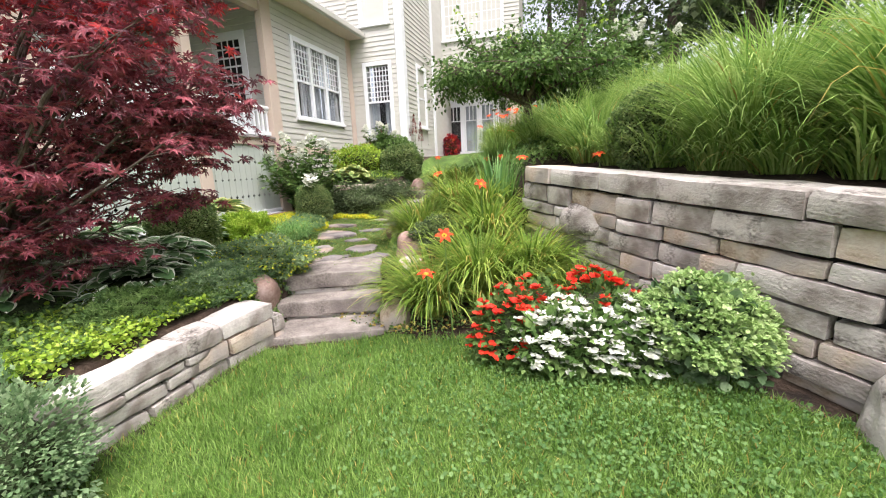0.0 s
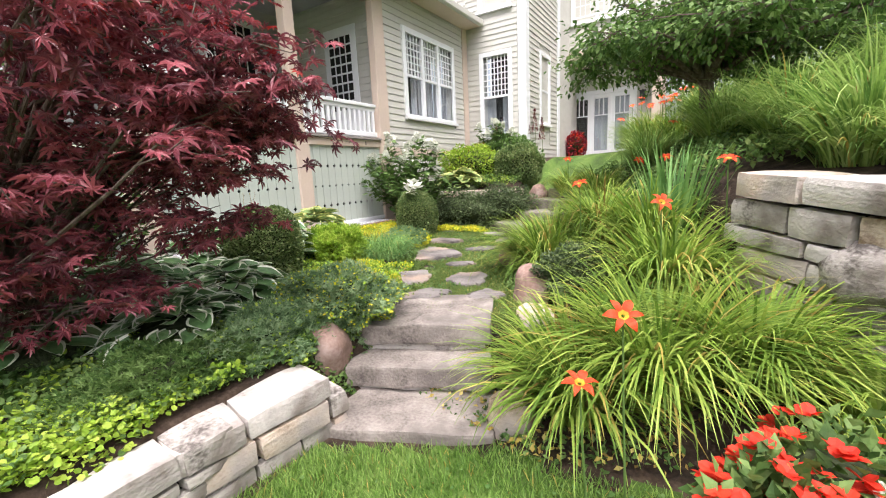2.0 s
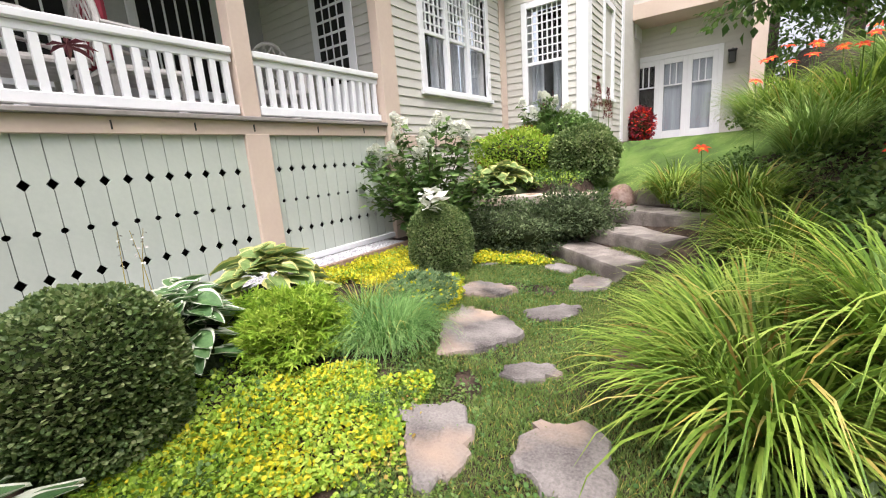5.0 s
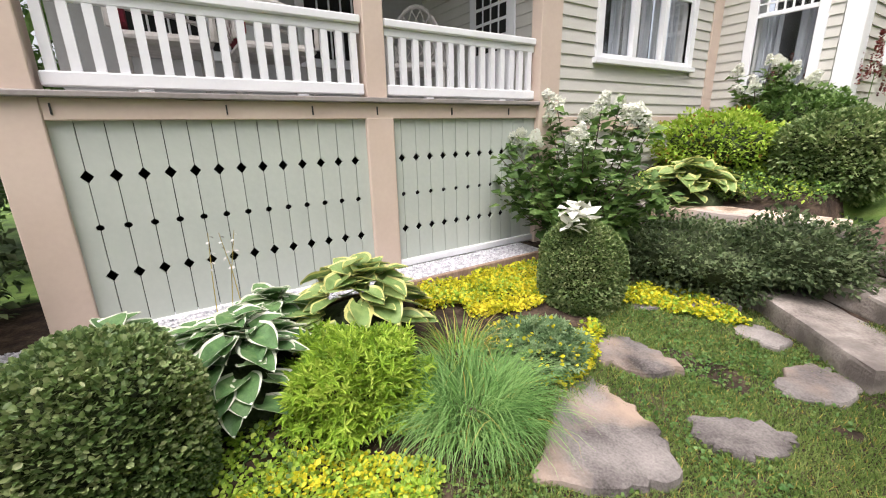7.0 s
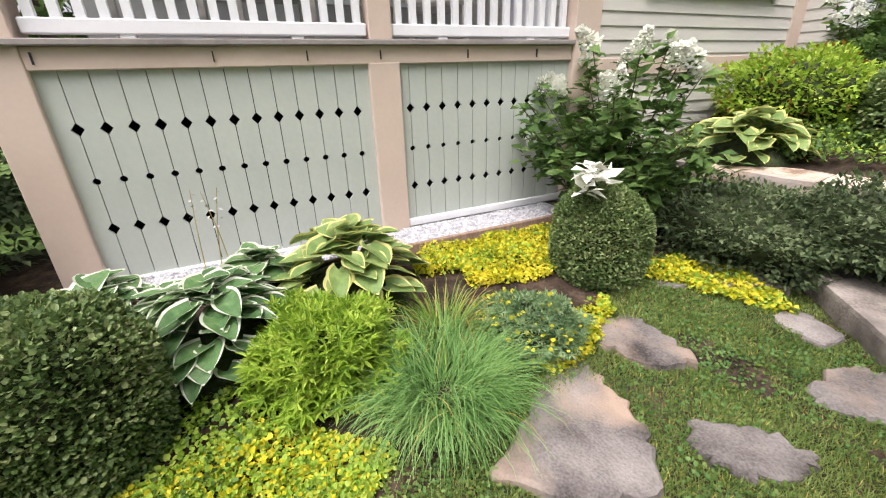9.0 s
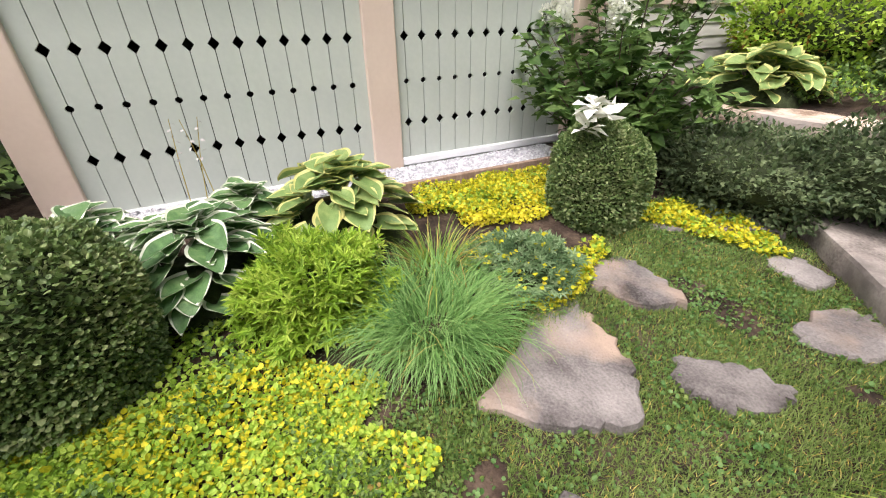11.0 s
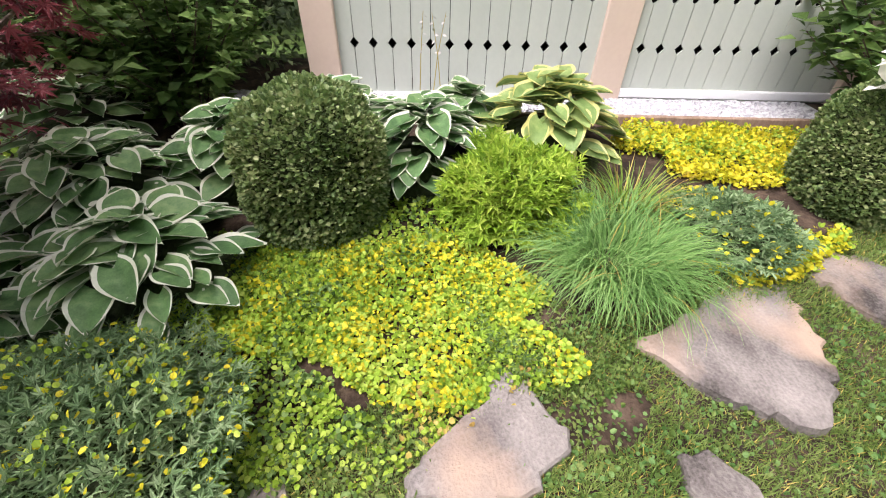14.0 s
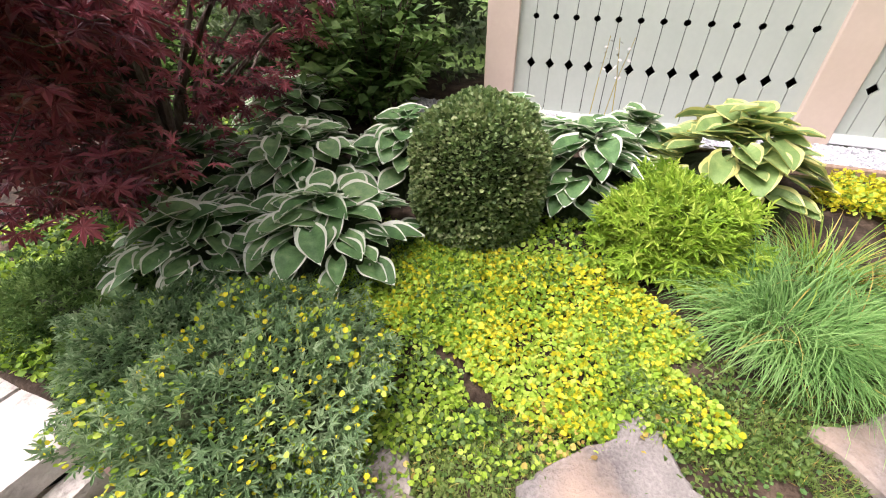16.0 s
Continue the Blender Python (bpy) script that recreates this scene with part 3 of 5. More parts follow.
# moss and short grass between the stones
rng = np.random.default_rng(8)
n = 280000
px, py = rng.uniform(-4.2, -1.4, n), rng.uniform(4.3, 8.1, n)
cen = -2.1 - 0.38 * (py - 4.4)
keep = (np.abs(px - cen) < 0.75 + 0.05 * (py - 4)) & (np.array([noise.noise(Vector((a * 2.2, b * 2.2, 3))) for a, b in zip(px, py)]) > -0.42)
px, py = px[keep], py[keep]
v, f = blades(np.stack([px, py, ground_z(px, py) + 0.0], 1), rng.uniform(0.015, 0.04, len(px)), 0.0035, rng, 1.5, 1.2, 2)
tagged(link("path_moss", mesh_of("path_moss", v, f, [M["moss"], M["straw"]], np.repeat((rng.random(len(px)) < 0.06).astype(int), 2))), "moss and fine short grass between the stepping stones", "moss", kind="stuff")


# ---- the house ----
FX = -5.42  # face of the porch and of the main wall


def clapboards(wall, axis_name, at, lo, hi, z0, z1, holes=(), expo=0.115):
    """Lapped boards on one face. axis_name: the way the boards run; at: the face; outward is +x for y-walls, -y for x-walls."""
    rows = int((z1 - z0) / expo)
    shared = {}
    for k in range(rows + 1):
        za, zb = z0 + k * expo, min(z0 + (k + 1) * expo, z1)
        if zb - za < 0.02:
            continue
        spans = [(lo, hi)]
        for a, b, c, d in holes:
            if zb > c + 0.001 and za < d - 0.001:
                spans = [s for p, q in spans for s in ((p, min(q, a)), (max(p, b), q)) if s[1] - s[0] > 0.02]
        for p, q in spans:
            key = (round(q - p, 3), round(zb - za, 3))
            if key not in shared:
                w, h = key
                vs = [(0, 0.0, 0), (w, 0.0, 0), (w, 0.024, 0), (0, 0.024, 0), (0, 0.0, h + 0.012), (w, 0.0, h + 0.012), (w, 0.008, h + 0.012), (0, 0.008, h + 0.012)]
                fs = [(0, 1, 2, 3), (4, 7, 6, 5), (3, 2, 6, 7), (0, 4, 5, 1), (1, 5, 6, 2), (0, 3, 7, 4)]
                shared[key] = mesh_of("clapboard", vs, fs, M["siding"])
            m = Matrix.Translation((p, at, za)) @ Matrix.Diagonal((1, -1, 1, 1)) if axis_name == "x" else Matrix.Translation((at, p, za)) @ Matrix(((0, 1, 0, 0), (1, 0, 0, 0), (0, 0, 1, 0), (0, 0, 0, 1)))
            link("clapboard", shared[key], wall, at=m)


def local(m, dims):
    """The bounds of a box given in a wall's own run, out and height, in the world."""
    a, b = m @ Vector((dims[0], dims[2], dims[4])), m @ Vector((dims[1], dims[3], dims[5]))
    return (min(a.x, b.x), max(a.x, b.x), min(a.y, b.y), max(a.y, b.y), min(a.z, b.z), max(a.z, b.z))


Y_WALL = Matrix(((0, 1, 0, 0), (1, 0, 0, 0), (0, 0, 1, 0), (0, 0, 0, 1)))  # run along y, out along +x
X_WALL = Matrix(((1, 0, 0, 0), (0, -1, 0, 0), (0, 0, 1, 0), (0, 0, 0, 1)))  # run along x, out along -y


def window(name, label, m, a, b, z0, z1, lights=1, lattice=5, split=0.5, rows=5, curtains=True, group=""):
    """A framed window in a wall: casing, sash bars, lattice above the meeting rail, glass, curtains and a black sheet
    painted as the dark room. m puts run, out, height into the world.
    """
    ob = thing(name, label, "window", group, "structure")
    c = 0.1
    B = lambda n, d, mat, lab="", bev=0.004: box(n, local(m, d), mat, ob, lab, bev)
    for d in ((a - c, a, -0.04, 0.045, z0 - 0.02, z1 + c), (b, b + c, -0.04, 0.045, z0 - 0.02, z1 + c), (a, b, -0.04, 0.045, z1, z1 + c)):
        B("casing", d, M["white"])
    B("window_sill", (a - c - 0.03, b + c + 0.03, -0.04, 0.08, z0 - 0.075, z0 - 0.02), M["white"])
    B("casing", (a, b, -0.04, 0.035, z0 - 0.02, z0 + 0.03), M["white"])
    w = (b - a) / lights
    zm = z0 + (z1 - z0) * split
    for k in range(lights):
        p, q = a + k * w, a + (k + 1) * w
        if k:
            B("mullion", (p - 0.04, p + 0.04, -0.04, 0.035, z0 + 0.03, z1), M["white"])
            p += 0.04
        if k < lights - 1:
            q -= 0.04
        B("meeting_rail", (p, q, -0.03, 0.01, zm - 0.025, zm + 0.025), M["white"])
        for s in range(1, lattice):
            x = p + (q - p) * s / lattice
            B("glazing_bar", (x - 0.009, x + 0.009, -0.02, 0.004, zm + 0.025, z1), M["white"], bev=0)
        for s in range(1, rows):
            z = zm + (z1 - zm) * s / rows
            B("glazing_bar", (p, q, -0.018, 0.002, z - 0.009, z + 0.009), M["white"], bev=0)
        pane = B("pane", (p, q, -0.026, -0.022, z0 + 0.03, z1), M["glass"], bev=0)
        pane.visible_shadow = False
        if curtains:
            n = 40
            vs, fs = [], []
            for i in range(n + 1):
                x = p + (q - p) * i / n
                t = abs(2 * i / n - 1)
                o = -0.16 + 0.03 * math.sin(i * 1.7)
                for z in (z0, zm + 0.02):
                    vs.append(m @ Vector((x, o if t > 0.3 else -0.3, z)))
            for i in range(n):
                if abs(2 * (i + 0.5) / n - 1) > 0.3:
                    fs.append((2 * i, 2 * i + 2, 2 * i + 3, 2 * i + 1))
            link("curtain", mesh_of("curtain", vs, fs, M["curtain"]), ob, "pale sheer curtain")
    # near-black sheet stands for the unlit room behind the glass
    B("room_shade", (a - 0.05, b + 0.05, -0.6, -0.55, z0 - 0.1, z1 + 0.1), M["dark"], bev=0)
    return ob


# main wall beside the porch
YB = 11.17  # face of the wing
W1 = (8.69, 10.41, 2.62, 4.12)
wall_a = thing("wall_main", "cream clapboard house wall", "wall", kind="structure")
for d in ((FX - 0.2, FX - 0.002, 8.05, W1[0], 0.9, 4.75), (FX - 0.2, FX - 0.002, W1[1], YB, 0.9, 4.75), (FX - 0.2, FX - 0.002, W1[0], W1[1], 0.9, W1[2]), (FX - 0.2, FX - 0.002, W1[0], W1[1], W1[3], 4.75)):
    box("wall_core", d, M["siding"], wall_a, bevel=0)
clapboards(wall_a, "y", FX, 8.06, YB - 0.24, 1.0, 4.72, [(W1[0] - 0.1, W1[1] + 0.1, W1[2] - 0.08, W1[3] + 0.1)])
window("window_1", "white triple window with latticed upper sashes", Y_WALL @ Matrix.Translation((0, FX, 0)), *W1, lights=3, lattice=5, rows=6)
box("corner_board", (FX - 0.1, FX + 0.04, 7.78, 8.06, 0.7, 4.75), M["tan"], wall_a, "tan corner board")
box("corner_board", (FX - 0.05, FX + 0.035, YB - 0.24, YB - 0.01, 0.9, 4.75), M["tan"], wall_a, "tan corner board")
box("water_table", (FX - 0.05, FX + 0.05, 8.06, YB - 0.24, 1.85, 2.0), M["tan"], wall_a, "tan band board")

# taller wing that faces the garden
W2 = (-4.97, -4.36, 2.3, 4.07)
W3 = (-4.97, -4.36, 5.07, 6.4)
wall_b = thing("wall_wing", "two-storey cream clapboard wing of the house", "wall", kind="structure")
for d in ((-5.6, W2[0], YB + 0.002, YB + 0.2, 1.0, 8.2), (W2[1], -3.95, YB + 0.002, YB + 0.2, 1.0, 8.2), (W2[0], W2[1], YB + 0.002, YB + 0.2, 1.0, W2[2]), (W2[0], W2[1], YB + 0.002, YB + 0.2, W2[3], 8.2), (-9.5, -5.6, YB + 0.002, YB + 0.2, 4.3, 8.2)):
    box("wall_core", d, M["siding"], wall_b, bevel=0)
clapboards(wall_b, "x", YB, -5.4, -4.13, 1.2, 8.0, [(W2[0] - 0.1, W2[1] + 0.1, W2[2] - 0.08, W2[3] + 0.1), (W3[0] - 0.1, W3[1] + 0.1, W3[2] - 0.08, W3[3] + 0.1)])
clapboards(wall_b, "x", YB, -9.4, -5.4, 4.6, 8.0)
window("window_2", "tall white sash window with latticed upper sash", X_WALL @ Matrix.Translation((0, -YB, 0)), *W2, lattice=7, rows=7)
window("window_3", "plain white upstairs sash window", X_WALL @ Matrix.Translation((0, -YB, 0)), *W3, lattice=1, rows=1, curtains=False)
box("corner_board", (-4.12, -3.93, YB - 0.035, YB + 0.2, 1.2, 8.0), M["white"], wall_b, "white corner board")
wall_c = thing("wall_bay_side", "cream clapboard side wall of the wing", "wall", kind="structure")
box("wall_core", (-4.15, -3.95, YB + 0.2, 15.68, 1.2, 8.2), M["siding"], wall_c, bevel=0)
clapboards(wall_c, "y", -3.95, YB + 0.2, 13.5, 1.3, 8.0, [(12.05, 12.85, 2.2, 4.3)])
window("window_4", "narrow tall white window on the side of the wing", Y_WALL @ Matrix.Translation((0, -3.95, 0)), 12.15, 12.75, 2.6, 4.15, lattice=1, rows=1, curtains=False)
box("corner_board", (-3.97, -3.91, 13.5, 13.7, 1.3, 8.0), M["white"], wall_c)

# garden door wing
YD = 15.68
D0, D1, DZ0, DZ1 = -4.1, -2.33, 1.76, 3.64
wall_d = thing("wall_garden_room", "cream garden room wall with overhanging upper storey", "wall", kind="structure")
for d in ((-4.4, D0, YD + 0.002, YD + 0.2, 1.5, 4.7), (D1, -1.75, YD + 0.002, YD + 0.2, 1.5, 4.7), (D0, D1, YD + 0.002, YD + 0.2, DZ1, 4.7)):
    box("wall_core", d, M["siding"], wall_d, bevel=0)
clapboards(wall_d, "x", YD, -4.4, -1.75, 1.7, 4.5, [(D0 - 0.1, D1 + 0.1, 1.0, DZ1 + 0.12)])
box("band", (-4.5, -1.35, YD - 1.0, YD + 0.2, 4.4, 4.72), M["tan"], wall_d, "tan band under the upper storey")
box("wall_core", (-4.5, -1.42, YD - 0.9, YD + 0.2, 4.72, 8.4), M["siding"], wall_d, bevel=0)
clapboards(wall_d, "x", YD - 0.9, -4.5, -1.42, 4.72, 8.3, [(-3.9, -1.9, 5.4, 6.9)])
window("window_5", "wide upstairs window with small panes over the garden door", X_WALL @ Matrix.Translation((0, -(YD - 0.9), 0)), -3.8, -2.0, 5.5, 6.8, lights=3, lattice=4, split=0.1, rows=4, curtains=False)
box("side_pier", (-1.75, -1.5, YD - 1.0, YD + 0.2, 1.5, 4.4), M["tan"], wall_d, "tan pier beside the garden door")
for x in (-4.1, -1.93):
    box("bracket", (x, x + 0.18, YD - 0.7, YD, 4.1, 4.4), M["white"], wall_d, "white bracket")
gd = thing("door_1", "white three-leaf glazed garden door", "door", kind="structure")
for d in ((D0 - 0.1, D0, YD - 0.06, YD + 0.1, DZ0, DZ1 + 0.12), (D1, D1 + 0.1, YD - 0.06, YD + 0.1, DZ0, DZ1 + 0.12), (D0, D1, YD - 0.06, YD + 0.1, DZ1, DZ1 + 0.12)):
    box("casing", d, M["white"], gd)
for k in range(3):
    p, q = D0 + (D1 - D0) * k / 3, D0 + (D1 - D0) * (k + 1) / 3
    for d in ((p, p + 0.1, YD - 0.03, YD + 0.03, DZ0, DZ1), (q - 0.1, q, YD - 0.03, YD + 0.03, DZ0, DZ1), (p + 0.1, q - 0.1, YD - 0.03, YD + 0.03, DZ1 - 0.12, DZ1), (p + 0.1, q - 0.1, YD - 0.03, YD + 0.03, DZ0, DZ0 + 0.22)):
        box("stile", d, M["white"], gd)
    for s in (1, 2):
        x = p + 0.1 + (q - p - 0.2) * s / 3
        box("glazing_bar", (x - 0.012, x + 0.012, YD - 0.02, YD + 0.02, DZ1 - 0.6, DZ1 - 0.12), M["white"], gd, bevel=0)
    box("glazing_bar", (p + 0.1, q - 0.1, YD - 0.02, YD + 0.02, DZ1 - 0.62, DZ1 - 0.59), M["white"], gd, bevel=0)
    box("pane", (p + 0.1, q - 0.1, YD + 0.004, YD + 0.01, DZ0 + 0.22, DZ1 - 0.12), M["glass"], gd, bevel=0).visible_shadow = False
    if k:
        box("blind", (p + 0.1, q - 0.1, YD + 0.06, YD + 0.07, DZ0 + 0.2, DZ1 - 0.1), M["curtain"], gd, "pale blue-grey blind", bevel=0)
# black sheet painted as the dim interior behind the door leaves
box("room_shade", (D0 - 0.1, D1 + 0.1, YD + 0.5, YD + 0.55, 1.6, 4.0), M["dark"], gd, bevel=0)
for x in (D0 - 0.26, D1 + 0.26):
    lamp = thing("wall_lantern", "black iron wall lantern beside the garden door", "lantern", "garden door lanterns")
    box("back_plate", (x - 0.04, x + 0.04, YD - 0.045, YD - 0.025, 3.35, 3.6), M["iron"], lamp)
    box("lantern_body", (x - 0.07, x + 0.07, YD - 0.2, YD - 0.06, 3.3, 3.55), M["iron"], lamp, bevel=0.02)
    box("arm", (x - 0.015, x + 0.015, YD - 0.15, YD - 0.03, 3.58, 3.61), M["iron"], lamp)
    box("cap", (x - 0.085, x + 0.085, YD - 0.215, YD - 0.045, 3.55, 3.58), M["iron"], lamp)
box("patio", (-3.8, -1.5, 14.4, 15.62, 1.5, 1.75), M["flag"]).name = "patio"
tagged(bpy.data.objects["patio"], "grey stone patio at the garden door", "patio", kind="structure")
gutter = thing("eaves", "cream eaves and grey shingle roof edge of the low wing", "roof", kind="structure")
box("soffit", (FX - 0.3, FX + 0.4, 7.5, YB - 0.05, 4.74, 4.8), M["tan"], gutter)
box("gutter", (FX + 0.4, FX + 0.5, 7.3, YB - 0.05, 4.74, 4.88), M["siding"], gutter, bevel=0.02)
bm = bmesh.new()
q = [bm.verts.new(c) for c in ((FX + 0.48, 2.5, 4.86), (FX + 0.48, YB - 0.02, 4.86), (-9.5, YB - 0.02, 6.6), (-9.5, 2.5, 6.6), (FX + 0.48, 2.5, 4.82), (FX + 0.48, YB - 0.02, 4.82), (-9.5, YB - 0.02, 6.5), (-9.5, 2.5, 6.5))]
for f4 in ((0, 1, 2, 3), (7, 6, 5, 4), (0, 4, 5, 1), (1, 5, 6, 2), (2, 6, 7, 3), (3, 7, 4, 0)):
    bm.faces.new([q[i] for i in f4])
part("roof", bm, M["roof"], gutter, "grey shingle roof")

# ---- the porch ----
PY0, PY1, PM0, PM1, PE = 3.88, 4.11, 5.96, 6.19, 7.78
porch = thing("porch", "raised wooden porch with tan posts over a pierced board skirt", "porch", kind="structure")
box("corner_post", (FX - 0.2, FX + 0.02, PY0, PY1, 0.62, 4.7), M["tan"], porch)
box("mid_post", (FX - 0.1, FX + 0.02, PM0, PM1, 0.7, 2.0), M["tan"], porch)
box("mid_post", (FX - 0.16, FX - 0.01, PM0 + 0.03, PM1 - 0.03, 2.14, 4.7), M["tan"], porch)
box("rim_board", (FX - 0.1, FX + 0.015, PY1, PE, 1.99, 2.11), M["tan"], porch)
box("drip_edge", (FX - 0.12, FX + 0.06, PY0 - 0.05, PE, 2.11, 2.145), M["sill"], porch, "grey weathered drip edge")
box("base_board", (FX - 0.08, FX + 0.012, PM1, PE, 0.74, 0.8), M["white"], porch)
box("base_board", (FX - 0.08, FX + 0.012, PY1, PM0, 0.66, 0.74), M["white"], porch)
box("porch_floor", (-8.0, FX - 0.05, PY0, PE + 0.3, 2.0, 2.1), M["grey"], porch)
box("porch_ceiling", (-8.0, FX - 0.02, PY0 - 0.2, PE + 0.3, 4.7, 4.76), M["grey"], porch)
box("beam", (FX - 0.16, FX + 0.0, PY1, PE, 4.4, 4.7), M["tan"], porch)
# black sheet painted as the shade under the porch floor, behind the cut-outs
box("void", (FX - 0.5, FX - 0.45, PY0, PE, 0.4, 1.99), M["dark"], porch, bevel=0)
box("side_skirt", (-8.0, FX - 0.2, PY0 + 0.02, PY0 + 0.05, 0.6, 2.0), M["sage"], porch)
box("side_rim", (-8.0, FX - 0.2, PY0, PY0 + 0.06, 1.95, 2.12), M["tan"], porch)
back = thing("wall_porch_back", "grey shaded back wall of the porch", "wall", kind="structure")
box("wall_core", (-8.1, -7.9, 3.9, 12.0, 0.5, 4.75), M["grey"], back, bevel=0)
box("wall_core", (-7.9, FX - 0.2, 8.0, 8.2, 2.0, 4.75), M["siding"], back, bevel=0)
clapboards(back, "x", 8.0, -7.9, FX - 0.2, 2.12, 4.7)
box("jamb_board", (FX - 0.2, FX - 0.1, 7.9, 7.99, 2.12, 4.7), M["white"], back)
pd = thing("door_2", "white porch door with small square panes", "door", kind="structure")
box("leaf", (-6.75, -5.95, 7.95, 7.972, 2.12, 4.2), M["white"], pd)
for i in range(4):
    for j in range(8):
        x, z = -6.61 + i * 0.14, 2.75 + j * 0.165
        # pane colour is near-black, for the darkness seen through the glass
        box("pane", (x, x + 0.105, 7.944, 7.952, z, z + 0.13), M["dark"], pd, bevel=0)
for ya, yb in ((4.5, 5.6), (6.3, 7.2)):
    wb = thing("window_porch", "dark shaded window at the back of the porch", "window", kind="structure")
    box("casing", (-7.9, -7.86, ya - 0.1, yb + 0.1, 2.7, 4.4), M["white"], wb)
    # opaque black pane carries the shade of the room behind it
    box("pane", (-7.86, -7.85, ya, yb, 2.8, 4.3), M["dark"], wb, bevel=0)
    for s in range(1, 6):
        box("glazing_bar", (-7.85, -7.835, ya + (yb - ya) * s / 6 - 0.01, ya + (yb - ya) * s / 6 + 0.01, 2.8, 4.3), M["white"], wb, bevel=0)

# railing: each bar a piece
for a, b in ((PY1 + 0.02, PM0 + 0.02), (PM1 - 0.02, PE)):
    rail = thing("railing", "white painted wooden porch railing with square balusters", "railing", "porch railings")
    box("top_rail", (FX - 0.12, FX - 0.02, a, b, 2.66, 2.72), M["white"], rail, bevel=0.01)
    box("under_rail", (FX - 0.09, FX - 0.05, a, b, 2.6, 2.66), M["white"], rail)
    box("bottom_rail", (FX - 0.1, FX - 0.03, a, b, 2.17, 2.25), M["white"], rail, bevel=0.008)
    n = round((b - a) / 0.112)
    bal = mesh_of("baluster", [(x * 0.02, y * 0.024, z) for z in (0, 0.35) for x, y in ((-1, -1), (1, -1), (1, 1), (-1, 1))], [(0, 3, 2, 1), (4, 5, 6, 7), (0, 1, 5, 4), (1, 2, 6, 5), (2, 3, 7, 6), (3, 0, 4, 7)], M["white"])
    for k in range(n):
        link("baluster", bal, rail, at=pose(FX - 0.07, a + (b - a) * (k + 0.5) / n, 2.25))
    for s in (0.25, 0.75):
        box("foot_block", (FX - 0.09, FX - 0.04, a + (b - a) * s - 0.04, a + (b - a) * s + 0.04, 2.145, 2.17), M["white"], rail)


def skirt_board(w, left, right, z0, z1):
    """A board with half-diamond and half-round cut-outs on its jointed edges."""
    def side(x, s):
        pts = [(x, z0)]
        for zc, r, rnd in ((1.077, 0.036, False), (1.378, 0.02, True), (1.68, 0.036, False)):
            if rnd:
                pts += [(x, zc - r), (x + s * r * 0.75, zc - r * 0.6), (x + s * r, zc), (x + s * r * 0.75, zc + r * 0.6), (x, zc + r)]
            else:
                pts += [(x, zc - r), (x + s * r * 0.85, zc), (x, zc + r)]
        return pts + [(x, z1)]
    g = 0.0025
    L = side(g, 1) if left else [(0, z0), (0, z1)]
    R = side(w - g, -1) if right else [(w, z0), (w, z1)]
    poly = L + R[::-1]
    n = len(poly)
    vs = [(0.0, p, z) for p, z in poly] + [(-0.018, p, z) for p, z in poly]
    fs = [tuple(range(n))[::-1], tuple(range(n, 2 * n))] + [(i, (i + 1) % n, n + (i + 1) % n, n + i) for i in range(n)]
    me = mesh_of("board", vs, fs, M["sage"])
    bm = bmesh.new()
    bm.from_mesh(me)
    bmesh.ops.recalc_face_normals(bm, faces=bm.faces[:])
    bm.to_mesh(me)
    bm.free()
    return me


full = skirt_board(0.1362, True, True, 0.72, 1.995)
for a, b, first in ((PY1, PM0, 4.222), (PM1, PE, 6.268)):
    skirt = thing("porch_skirt", "pale sage skirt boards pierced with diamonds and dots", "skirting", "porch skirt panels", "structure")
    link("board", skirt_board(first - a, False, True, 0.72, 1.995), skirt, at=pose(FX - 0.02, a, 0))
    y = first
    while y + 0.1362 < b:
        link("board", full, skirt, at=pose(FX - 0.02, y, 0))
        y += 0.1362
    link("board", skirt_board(b - y, True, False, 0.72, 1.995), skirt, at=pose(FX - 0.02, y, 0))
for y in (4.15, 5.0, 5.55, 6.05, 6.75, 7.4):
    hook = box("hook", (FX + 0.016, FX + 0.026, y - 0.004, y + 0.004, 2.02, 2.08), M["iron"], bevel=0)
    tagged(hook, "small rusty hook on the porch rim board", "hook", "porch hooks")


